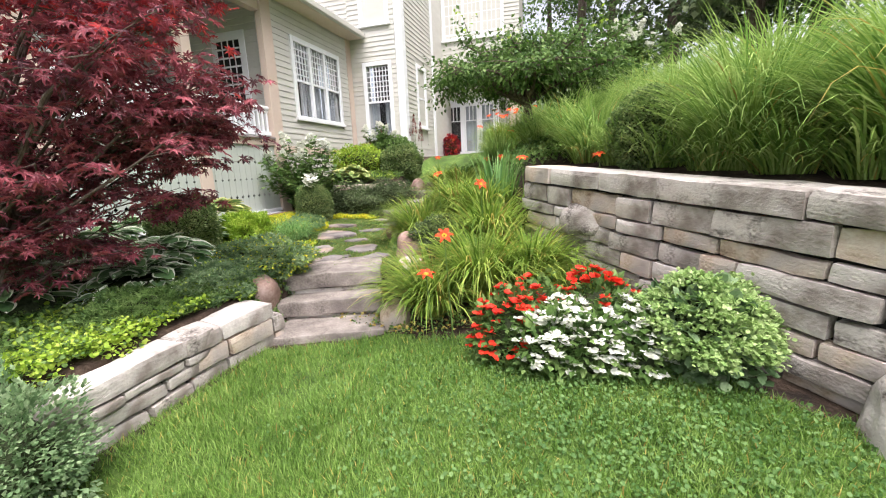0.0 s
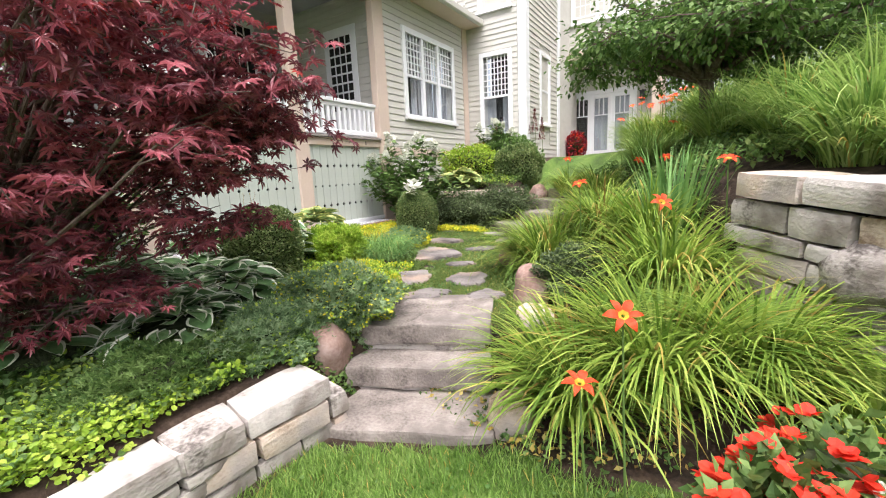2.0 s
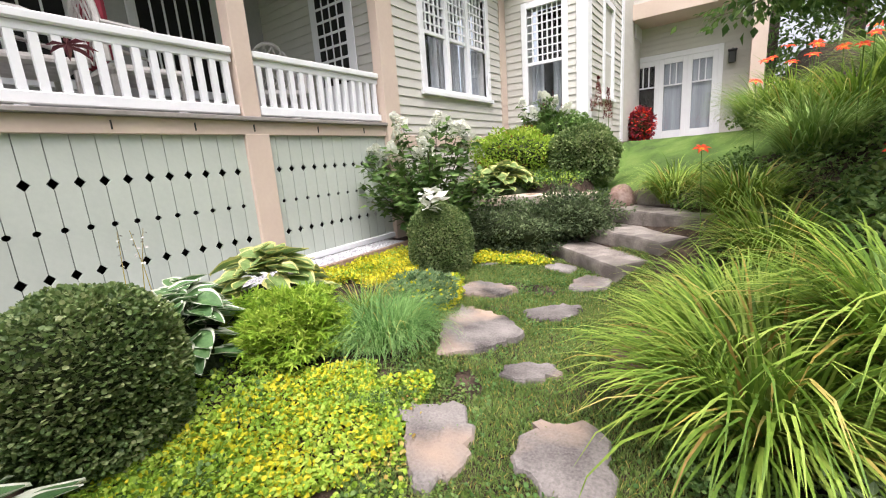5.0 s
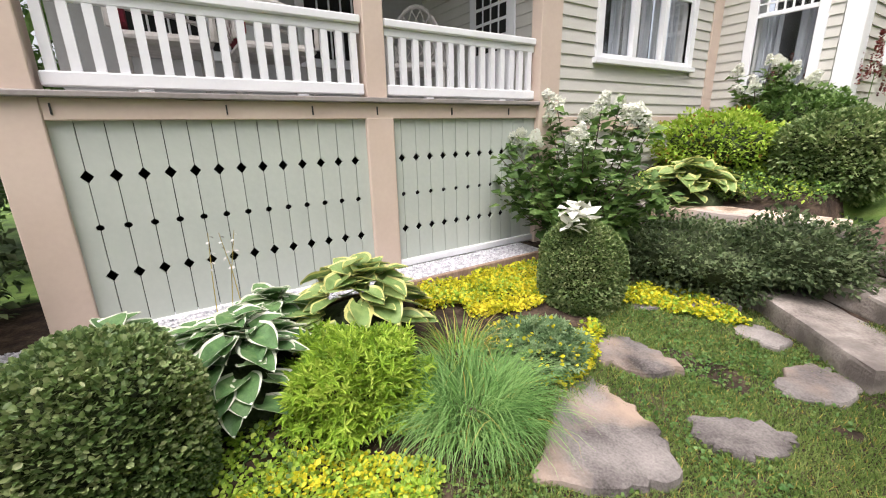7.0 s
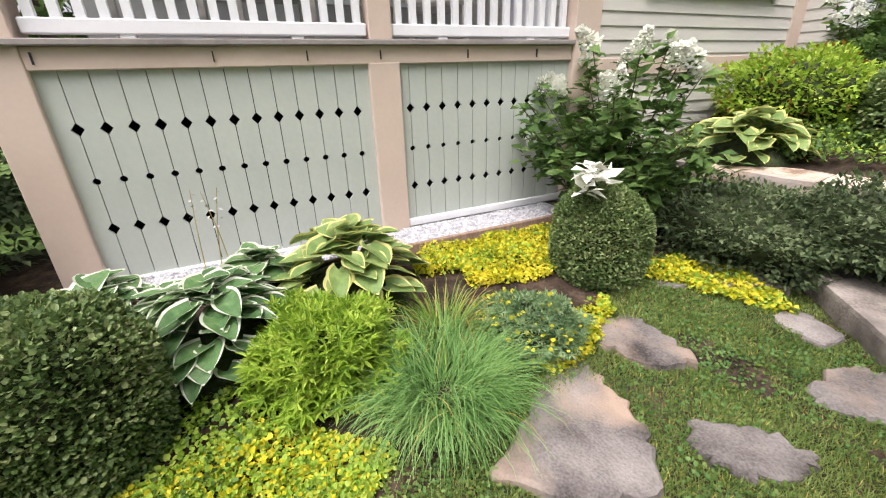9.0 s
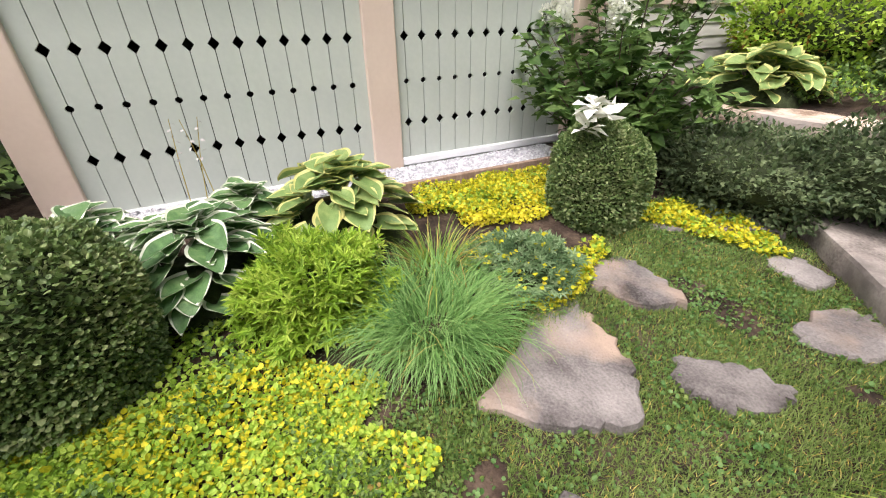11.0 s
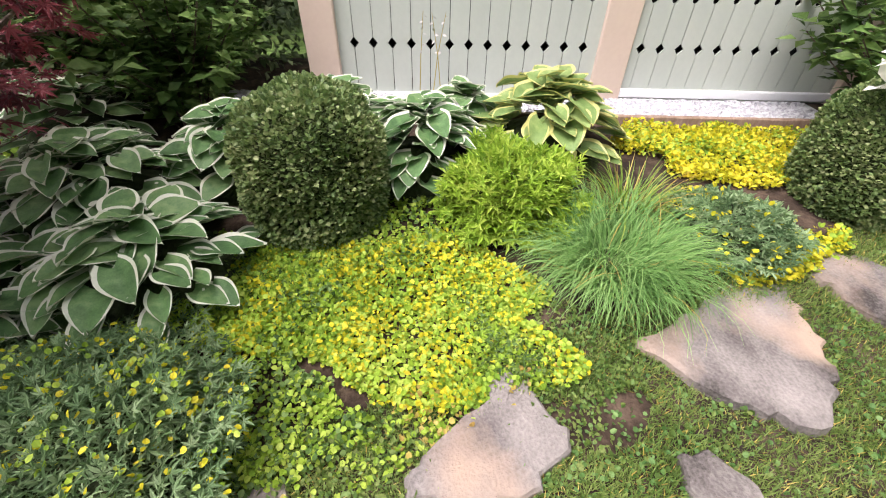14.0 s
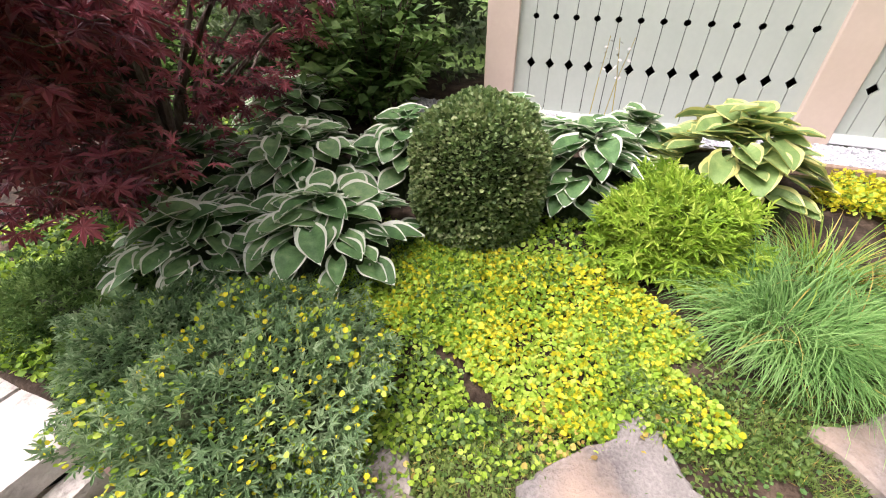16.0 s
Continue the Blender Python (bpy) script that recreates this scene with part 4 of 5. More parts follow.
def wicker_chair(at, turn, label, red):
    """A wicker armchair with a rounded open-weave back."""
    ob = thing("wicker_chair", label, "chair", "porch chairs", at=at)
    ob.rotation_euler.z = math.radians(turn)
    box("seat", (-0.28, 0.28, -0.28, 0.28, 0.36, 0.44), M["wicker"], ob, bevel=0.03)
    for x in (-0.24, 0.24):
        for y in (-0.24, 0.24):
            box("leg", (x - 0.022, x + 0.022, y - 0.022, y + 0.022, 0, 0.36), M["wicker"], ob)
    rim = [(-0.3 * math.cos(a), 0.28, 0.44 + 0.62 * math.sin(a)) for a in np.linspace(0, math.pi, 17)]
    v, f = tube(rim, [0.022] * 17)
    link("back_rim", mesh_of("back_rim", v, f, M["wicker"]), ob)
    for s in (-1, 1):
        for k in range(-5, 6):
            a, b = k * 0.09, k * 0.09 + s * 0.32
            x0, x1 = max(-0.27, min(0.27, a)), max(-0.27, min(0.27, b))
            if abs(x1 - x0) > 0.05:
                top = 0.44 + 0.6 * math.sqrt(max(0.02, 1 - (x1 / 0.3) ** 2))
                v, f = tube([(x0, 0.28, 0.46), (x1, 0.285, top)], [0.008, 0.008], 4)
                link("strand", mesh_of("strand", v, f, M["wicker"]), ob)
    for x in (-0.3, 0.3):
        v, f = tube([(x, 0.28, 0.7), (x * 1.05, 0, 0.68), (x, -0.28, 0.62), (x, -0.28, 0.4)], [0.025] * 4)
        link("arm", mesh_of("arm", v, f, M["wicker"]), ob)
    if red:
        box("cushion", (-0.25, 0.25, 0.2, 0.27, 0.46, 0.95), M["cushion"], ob, "dark red back cushion", 0.03)
    return ob


wicker_chair((-6.3, 6.95, 2.1), 60, "pale wicker armchair on the porch", False)
wicker_chair((-6.0, 4.75, 2.1), 180, "wicker chair with a dark red cushion", True)
wicker_chair((-6.0, 5.45, 2.1), 180, "wicker chair with a dark red cushion", True)

# gravel strip along the porch and its timber edge
box("gravel_bed", (FX + 0.02, -5.02, 3.0, 7.6, 0.5, 0.735), M["gravel"]).name = "gravel_bed"
tagged(bpy.data.objects["gravel_bed"], "strip of pale crushed gravel along the porch", "gravel", kind="structure")
rng = np.random.default_rng(21)
n = 5000
gp = np.stack([rng.uniform(FX + 0.03, -5.03, n), rng.uniform(3.0, 7.55, n), np.full(n, 0.735)], 1)
v, f = leaves((np.array([(0, 0, 0.6), (0.5, 0.5, 0), (-0.5, 0.5, 0), (-0.5, -0.5, 0), (0.5, -0.5, 0)]), [(0, 1, 2), (0, 2, 3), (0, 3, 4), (0, 4, 1)]), gp, np.array((1.0, 0, 0)), rng.uniform(0.012, 0.03, n), rng, 0.5)
tagged(link("gravel_stones", mesh_of("gravel_stones", v, f, M["gravel"])), "loose pale crushed gravel", "gravel", kind="stuff")
box("edging_board", (-5.02, -4.98, 3.2, 7.6, 0.45, 0.76), M["timber"]).name = "edging_board"
tagged(bpy.data.objects["edging_board"], "brown timber edging of the gravel strip", "edging", kind="structure")


# ---- plants ----
def hosta_leaf(name, mats, wide=0.34, cup=0.12):
    """A broad veined leaf with a contrasting margin, on its stalk."""
    rows, cols = 9, 8
    vs, fs, mi = [], [], []
    for i in range(rows + 1):
        s = i / rows
        w = wide * (math.sin(math.pi * min(1, s * 0.92 + 0.08) ** 0.72)) ** 0.85 + 0.004
        for j in range(cols + 1):
            t = 2 * j / cols - 1
            back = -0.1 * abs(t) ** 1.5 * (1 - s) ** 3
            z = cup * abs(t) ** 1.4 * (1 - 0.6 * s) - 0.2 * s ** 2.2 + 0.012 * math.cos(t * 13) * math.sin(math.pi * s) + 0.02 * math.sin(9 * s + 4 * t)
            vs.append((s + back, t * w, z))
    for i in range(rows):
        for j in range(cols):
            k = i * (cols + 1) + j
            fs.append((k, k + 1, k + cols + 2, k + cols + 1))
            mi.append(1 if j in (0, cols - 1) or i == rows - 1 else 0)
    me = mesh_of(name, vs, fs, mats, mi)
    # narrower margin: pull the inner rim of the edge cells outwards
    for i in range(rows + 1):
        for j, o in ((1, 0), (cols - 1, cols)):
            a, b = me.vertices[i * (cols + 1) + j], me.vertices[i * (cols + 1) + o]
            a.co = a.co.lerp(b.co, 0.22)
    for j in range(cols + 1):
        a, b = me.vertices[(rows - 1) * (cols + 1) + j], me.vertices[rows * (cols + 1) + j]
        a.co = a.co.lerp(b.co, 0.35)
    me.shade_smooth()
    return me


HOSTA = [hosta_leaf("leaf", [M["hosta"], M["margin"]], w, c) for w, c in ((0.39, 0.12), (0.43, 0.05), (0.36, 0.18))]
HOSTA_G = [hosta_leaf("leaf", [M["hosta_gold"], M["margin_gold"]], w, c) for w, c in ((0.4, 0.12), (0.44, 0.05), (0.36, 0.2))]


def hosta(label, at, radius, height, n, size, seed, kinds, squash=1.0):
    r = random.Random(seed)
    ob = thing("hosta", label, "hosta", at=at)
    # dark core paints the shade under the hosta leaves
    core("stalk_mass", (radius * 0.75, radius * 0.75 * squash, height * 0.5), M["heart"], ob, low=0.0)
    for k in range(n):
        t = ((k + 0.5) / n) ** 0.6
        a = k * 2.399 + r.uniform(-0.3, 0.3)
        rr = radius * t * 0.95
        z = height * (1 - 0.72 * t ** 2.6) * r.uniform(0.8, 1.1)
        s = size * r.uniform(0.7, 1.15)
        tilt = -28 + 36 * t + r.uniform(-16, 16)
        m = pose(rr * math.cos(a), rr * math.sin(a) * squash, z) @ pose(0, 0, 0, 0, 0, math.degrees(a) + r.uniform(-25, 25)) @ pose(0, 0, 0, r.uniform(-22, 22), tilt, 0) @ Matrix.Diagonal((s, s * r.uniform(0.9, 1.15), s, 1)) @ Matrix.Translation((-0.5, 0, 0.08))
        link("leaf", kinds[k % 3], ob, at=m)
    return ob


WHITE_EDGE = "broad hosta clump with white-edged green leaves"
for i, (x, y, rad, hh, n) in enumerate(((-3.5, 3.68, 0.46, 0.36, 56), (-3.2, 3.15, 0.46, 0.33, 56), (-3.95, 3.2, 0.5, 0.4, 60), (-3.75, 2.6, 0.45, 0.36, 50), (-4.3, 3.75, 0.36, 0.4, 36), (-4.55, 2.7, 0.45, 0.4, 40))):
    hosta(WHITE_EDGE, (x, y, gz(x, y) - 0.02), rad, hh, int(n * 1.7), 0.165, 1 + i, HOSTA)
hosta("white-edged hosta between the boxwood and the porch", (-4.38, 4.74, 0.58), 0.42, 0.46, 120, 0.165, 14, HOSTA)
hosta("white-edged hosta along the gravel strip", (-4.68, 4.25, 0.6), 0.34, 0.4, 70, 0.165, 15, HOSTA)
hosta("yellow-edged hosta with large puckered leaves", (-4.62, 5.5, 0.62), 0.46, 0.46, 90, 0.2, 16, HOSTA_G)
hosta("white-edged hosta at the edge of the gravel", (-4.78, 5.0, 0.62), 0.28, 0.36, 50, 0.17, 18, HOSTA)
hosta("yellow-edged hosta at the foot of the house", (-4.45, 8.95, 1.12), 0.5, 0.4, 80, 0.2, 17, HOSTA_G)

CLIP = "tightly clipped rounded boxwood bush"
bush("boxwood", CLIP, "bush", (-3.98, 4.29, 0.5), (0.325, 0.325, 0.39), 24000, ROUND, 0.02, M["box"], 11, 0.16, 0.06, 2.7, inner=0.82)
bush("boxwood", "egg-shaped clipped boxwood beside the path", "bush", (-4.2, 7.08, 0.5), (0.3, 0.3, 0.39), 22000, ROUND, 0.019, M["box"], 12, 0.14, 0.04, 2.4, inner=0.84)
bush("boxwood", "rounded boxwood hedge below the house", "bush", (-3.6, 9.8, 1.2), (0.42, 0.42, 0.4), 14000, OVAL, 0.045, M["box"], 13, 0.15, 0.08, 2.8, inner=0.84)
bush("boxwood", "clipped boxwood on the upper terrace", "bush", (0.75, 4.9, 1.33), (0.37, 0.37, 0.36), 14000, OVAL, 0.034, M["box"], 14, 0.15, 0.08, 2.4, inner=0.84)
bush("bleeding_heart", "lime green shrub with finely cut leaves", "plant", (-4.02, 5.22, 0.55), (0.33, 0.32, 0.21), 3400, LACE, 0.055, M["lime"], 15, 0.4, 0.2, inner=0.65, up=0.6)
bush("cotoneaster", "low dark green spreading evergreen shrub", "bush", (-4.0, 8.15, 0.55), (0.75, 0.42, 0.3), 11000, OVAL, 0.04, M["deep"], 16, 0.35, 0.25, inner=0.75)
bush("cotoneaster", "low dark green evergreen shrub by the upper steps", "bush", (-3.35, 8.45, 0.65), (0.5, 0.35, 0.3), 7000, OVAL, 0.04, M["deep"], 17, 0.35, 0.25, inner=0.75)
bush("spirea", "yellow-green spirea mound below the house", "bush", (-4.6, 9.8, 1.3), (0.7, 0.55, 0.38), 7000, OVAL, 0.055, M["lime"], 18, 0.35, 0.22, inner=0.75, extra=[(M["russet"], OVAL, 300, 0.05)])
bush("shrub", "mid-green shrub at the foot of the wing", "bush", (-4.3, 11.0, 1.5), (0.6, 0.5, 0.4), 5500, OVAL, 0.07, M["green"], 19, 0.35, 0.2, inner=0.75)
bush("lavender_mound", "small grey-green mound edged with yellow leaves", "plant", (-3.85, 6.25, 0.5), (0.26, 0.28, 0.16), 3000, LACE, 0.04, M["blue"], 20, 0.4, 0.25, inner=0.7, extra=[(M["gold"], ROUND, 350, 0.025)])
bush("shrub", "dark low shrub beside the reddish boulder", "bush", (-1.2, 5.0, 0.52), (0.38, 0.32, 0.2), 8000, OVAL, 0.034, M["deep"], 21, 0.35, 0.25, inner=0.75)
bush("cranesbill", "grey-green cranesbill mound beside the top step", "plant", (-2.66, 3.95, 0.46), (0.4, 0.36, 0.21), 7500, LACE, 0.034, M["blue"], 22, 0.4, 0.3, inner=0.7, extra=[(M["gold"], ROUND, 900, 0.018), (M["lime"], ROUND, 1500, 0.018)])
bush("cranesbill", "grey-green cranesbill spilling over the low wall", "plant", (-2.75, 3.4, 0.43), (0.32, 0.3, 0.16), 6500, LACE, 0.034, M["blue"], 23, 0.4, 0.3, inner=0.7, extra=[(M["lime"], ROUND, 500, 0.02)])
bush("cranesbill", "dark green ground cover behind the low wall", "plant", (-2.8, 2.9, 0.38), (0.3, 0.5, 0.16), 7000, LACE, 0.034, M["green"], 24, 0.4, 0.3, inner=0.7)
bush("juniper", "feathery grey-green juniper over the wall end", "bush", (-2.3, 1.75, 0.0), (0.42, 0.28, 0.32), 9000, OVAL, 0.03, M["blue"], 25, 0.5, 0.3, inner=0.6, tilt=0.4)


def carpet(label, cx, cy, rx, ry, turn, n, size, mat, seed, second=None, lift=0.04, shape=ROUND):
    """A low mat of small round leaves that follows the ground."""
    rng = np.random.default_rng(seed)
    r, a = np.sqrt(rng.random(n)), rng.uniform(0, 2 * np.pi, n)
    r = r * (1 + 0.18 * np.sin(3 * a + seed) + 0.1 * np.sin(7 * a))
    x0, y0 = rx * r * np.cos(a), ry * r * np.sin(a)
    c, s = math.cos(math.radians(turn)), math.sin(math.radians(turn))
    x, y = cx + c * x0 - s * y0, cy + s * x0 + c * y0
    bump = np.array([noise.noise(Vector((p * 4, q * 4, seed))) for p, q in zip(x, y)])
    z = ground_z(x, y) + lift * (0.4 + 0.9 * rng.random(n)) + 0.03 * bump
    pos = np.stack([x, y, z], 1)
    v, f = leaves(shape, pos, np.array((0, 0, 0.25)), size * rng.uniform(0.6, 1.25, n), rng, 1.0)
    per = len(shape[1])
    pick = (rng.random(n) < (0.5 + 0.9 * bump) * 0.55).astype(int) if second else np.zeros(n, int)
    ob = link("creeping_jenny", mesh_of("creeping_jenny", v, f, [mat, second or mat], np.repeat(pick, per)))
    return tagged(ob, label, "ground cover", kind="stuff")


JENNY = "bright yellow creeping jenny carpet of round leaves"
carpet(JENNY, -3.4, 4.62, 0.38, 0.82, -6, 17000, 0.021, M["lime"], 31, M["gold"])
carpet("lime green creeping jenny round the boxwood", -3.55, 4.1, 0.3, 0.45, 0, 6000, 0.02, M["lime"], 32, M["green"])
carpet(JENNY, -4.65, 6.6, 0.32, 0.6, 0, 8000, 0.024, M["gold"], 33, M["lime"], 0.06)
carpet("yellow creeping jenny edging the stepping stones", -3.75, 6.45, 0.14, 0.4, 15, 1800, 0.024, M["gold"], 34, M["lime"])
carpet("yellow creeping jenny under the evergreen shrubs", -3.8, 7.65, 0.45, 0.2, 35, 2800, 0.026, M["gold"], 35, M["lime"], 0.05)
carpet("yellow-green creeping jenny behind the low wall", -2.6, 2.3, 0.2, 0.7, 0, 5000, 0.026, M["lime"], 36, M["green"], 0.07)
carpet("yellow-green creeping jenny under the hosta", -3.15, 2.6, 0.42, 0.6, 0, 4500, 0.03, M["green"], 37, M["lime"], 0.06)
carpet("low green ground cover beside the path", -1.75, 5.3, 0.25, 0.45, 20, 2600, 0.026, M["green"], 39, None, 0.08, OVAL)
carpet("green ground cover under the maple", -3.9, 2.3, 0.9, 0.8, 0, 4000, 0.035, M["green"], 40, M["lime"], 0.06)

tuft("fescue", "fine blue-green ornamental grass mound", "grass", (-3.68, 5.66, 0.5), 1900, 0.5, 0.0042, M["fescue"], 41, 0.2, 2.5, 0.6, 7, 0.015, "", 0.85)
tuft("sedge", "yellowing sedge tuft behind the fine grass", "grass", (-4.05, 5.85, 0.55), 260, 0.42, 0.006, M["daylily"], 42, 0.08, 1.8, 0.7, 6, 0.25)

DAY = "clump of arching yellow-green daylily leaves"
for i, (x, y, n, ln) in enumerate(((-1.04, 3.97, 800, 0.74), (-0.67, 4.14, 800, 0.88), (-0.28, 4.31, 600, 0.72), (-1.73, 5.68, 1000, 0.84), (-1.3, 5.89, 700, 0.80), (-1.77, 6.11, 700, 0.72), (-1.81, 6.58, 600, 0.76), (-1.63, 7.43, 500, 0.72), (0.1, 4.13, 450, 0.52), (-0.71, 4.86, 600, 0.72), (-0.87, 5.46, 500, 0.72), (-2.4, 8.95, 500, 0.60), (-1.8, 8.2, 500, 0.72))):
    tuft("daylily", DAY, "daylily", (x, y, gz(x, y)), n, ln, 0.017, M["daylily"], 50 + i, 0.15, 2.1, 0.8, 6, 0.07, "daylily clumps")
tuft("iris", "stiff green iris leaf fan", "iris", (-0.72, 5.5, gz(-0.72, 5.5)), 90, 0.75, 0.03, M["fescue"], 70, 0.18, 0.5, 0.35, 5, 0.02)

TALL = "tall arching ornamental grass on the terrace"
for i, (x, y, n, ln) in enumerate(((1.26, 4.34, 700, 1.17), (1.85, 3.66, 700, 1.25), (1.69, 4.94, 600, 1.17), (2.54, 4.34, 500, 1.25), (0.32, 5.63, 450, 0.90), (0.07, 6.4, 420, 0.86), (1.09, 5.97, 500, 1.01), (-0.35, 7.0, 350, 0.78), (0.84, 7.17, 420, 0.86), (2.12, 6.31, 420, 1.01), (-1.28, 9.23, 420, 0.86), (-0.51, 10.08, 420, 0.94), (0.51, 8.88, 420, 0.86), (-1.53, 11.11, 420, 0.94), (1.79, 8.36, 420, 0.94), (0.35, 10.93, 420, 0.94), (3.14, 5.79, 420, 1.09), (1.46, 9.98, 420, 0.94))):
    tuft("ornamental_grass", TALL, "grass", (x, y, gz(x, y) - 0.02), int(n * 1.7), ln, 0.013, M["tallgrass"], 80 + i, 0.2, 1.8, 0.75, 7, 0.02, "tall terrace grasses")


def lily_flower(at, size, seed, label="open orange daylily flower on its stem"):
    """Six curled petals round a yellow throat on a thin stem."""
    r = random.Random(seed)
    ob = thing("daylily_flower", label, "flower", "orange daylily flowers", at=at)
    ground = gz(at[0], at[1]) - at[2]
    v, f = tube([(0.03, 0.02, ground), (0.01, 0.01, ground * 0.4), (0, 0, -0.01)], [0.005, 0.004, 0.004], 5)
    link("stem", mesh_of("stem", v, f, M["green"]), ob)
    face = pose(0, 0, 0, r.uniform(15, 50), 0, r.uniform(-30, 40))
    for k in range(6):
        vs, fs = [], []
        for i in range(7):
            s = i / 6
            w = size * 0.21 * math.sin(math.pi * (0.12 + 0.85 * s)) * (1.2 if k % 2 else 0.85)
            rad, z = size * (0.1 + 0.9 * s), size * (0.35 * math.sin(s * 2.2) - 0.25 * s * s)
            for t in (-1, 0, 1):
                vs.append((rad, t * w, z + 0.03 * size * abs(t)))
        for i in range(6):
            for j in range(2):
                q = i * 3 + j
                fs.append((q, q + 1, q + 4, q + 3))
        link("petal", mesh_of("petal", vs, fs, [M["orange"], M["throat"]], [1 if i < 1 else 0 for i in range(6) for j in range(2)]), ob, at=face @ pose(0, 0, 0, 0, 0, 60 * k))
    return ob


for i, p in enumerate(((-0.76, 3.38, 0.98), (-0.89, 3.35, 0.72), (-0.74, 4.55, 1.26), (-0.42, 5.13, 1.48), (0.28, 4.77, 1.47), (-0.85, 6.62, 1.53), (-1.16, 7.22, 1.52), (-1.33, 5.17, 1.35), (-0.88, 7.97, 1.97), (-1.07, 8.89, 2.33), (-0.94, 9.31, 2.47), (-0.59, 9.65, 2.55), (-2.1, 7.73, 1.59))):
    lily_flower(p, 0.066, i)


def hydrangea(label, at, height, spread, stems, seed, heads, leaf=0.1):
    """Upright stems with paired leaves and white panicles."""
    rng = np.random.default_rng(seed)
    ob = thing("hydrangea", label, "hydrangea", at=at)
    lp, ld, ends = [], [], []
    for k in range(stems):
        a, rr = rng.uniform(0, 6.28), spread * math.sqrt(rng.random())
        h = height * rng.uniform(0.55, 1.0) * (1 - 0.35 * (rr / spread) ** 2)
        end = np.array((rr * math.cos(a), rr * math.sin(a), h))
        mid = end * np.array((0.45, 0.45, 0.55))
        v, f = tube([(0.1 * math.cos(a), 0.1 * math.sin(a), -0.05), mid, end], [0.008, 0.006, 0.004], 5)
        link("stem", mesh_of("stem", v, f, M["bark"]), ob)
        ends.append((end, h))
        for s in np.linspace(0.2, 1.0, 13):
            p = (mid * (s / 0.5) if s < 0.5 else mid + (end - mid) * (s - 0.5) / 0.5)
            for w in (0, math.pi):
                b = a + s * 9 + w
                for _ in range(3):
                    lp.append(p + rng.normal(0, 0.03, 3))
                    ld.append((math.cos(b), math.sin(b), 0.15))
    lp, ld = np.array(lp), np.array(ld)
    v, f = leaves(OVAL, lp, ld, leaf * rng.uniform(0.7, 1.3, len(lp)), rng, 0.35)
    tagged(link("foliage", mesh_of("foliage", v, f, M["green"]), ob), kind="stuff")
    meshes = []
    for q in range(3):
        n = 300
        t = rng.random(n)
        a = rng.uniform(0, 6.28, n)
        rad = 0.085 * (1 - 0.75 * t) * np.sqrt(rng.uniform(0.4, 1, n))
        pos = np.stack([rad * np.cos(a), rad * np.sin(a), t * 0.19], 1)
        v, f = leaves(ROUND, pos, np.stack([np.cos(a), np.sin(a), 0.5 + 0 * a], 1), 0.03 * rng.uniform(0.7, 1.2, n), rng, 0.6)
        meshes.append(mesh_of("panicle", v, f, M["petal"]))
    order = sorted(ends, key=lambda e: -e[1])[:heads]
    for i, (end, h) in enumerate(order):
        link("panicle", meshes[i % 3], ob, "white flower panicle", at=pose(*end, rng.uniform(-45, 45), rng.uniform(-45, 45), 0) @ Matrix.Scale(rng.uniform(0.65, 1.0), 4))
    return ob


hydrangea("tall panicle hydrangea with white flower heads", (-4.75, 7.75, 0.6), 1.6, 0.85, 38, 3, 17, 0.12)
hydrangea("white panicle hydrangea below the latticed window", (-4.7, 10.9, 1.45), 1.2, 0.5, 18, 4, 12)
hydrangea("white hydrangea by the porch corner", (-5.0, 3.15, 0.6), 1.3, 0.65, 50, 5, 9)
hydrangea("pale hydrangea on the slope behind the grasses", (1.22, 10.15, 2.74), 1.4, 0.8, 26, 6, 20, 0.13)
for i, (x, y, z) in enumerate(((-4.13, 6.85, 1.2), (-4.18, 6.9, 1.3), (-4.08, 6.95, 1.26), (-4.2, 7.0, 1.24), (-4.1, 6.83, 1.33))):
    rng = np.random.default_rng(200 + i)
    v, f = leaves(OVAL, rng.normal(0, 0.012, (9, 3)), np.stack([np.cos(np.arange(9) * 0.7), np.sin(np.arange(9) * 0.7), 0.3 + 0 * np.arange(9)], 1), 0.12, rng, 0.3)
    tagged(link("lily_bloom", mesh_of("lily_bloom", v, f, M["petal"]), at=pose(x, y, z + 0.04)), "white lily bloom standing over the clipped boxwood", "flower", "white lily blooms")


def astilbe(at, seed):
    rng = np.random.default_rng(seed)
    ob = thing("astilbe", "russet astilbe plume below the window", "flower", "russet plumes", at=at)
    v, f = tube([(0, 0, -0.5), (0.02, 0, 0.1)], [0.006, 0.004], 5)
    link("stem", mesh_of("stem", v, f, M["green"]), ob)
    t = rng.random(260)
    a = rng.uniform(0, 6.28, 260)
    pos = np.stack([0.06 * (1 - t) * np.cos(a), 0.06 * (1 - t) * np.sin(a), t * 0.5], 1)
    v, f = leaves(OVAL, pos, np.stack([np.cos(a), np.sin(a), 1 + 0 * a], 1), 0.035, rng, 0.3)
    link("plume", mesh_of("plume", v, f, M["plume"]), ob)


for i in range(9):
    astilbe((-4.75 + 0.13 * i, 11.3 + 0.12 * (i % 3), 2.15 + 0.06 * ((i * 5) % 4)), 300 + i)

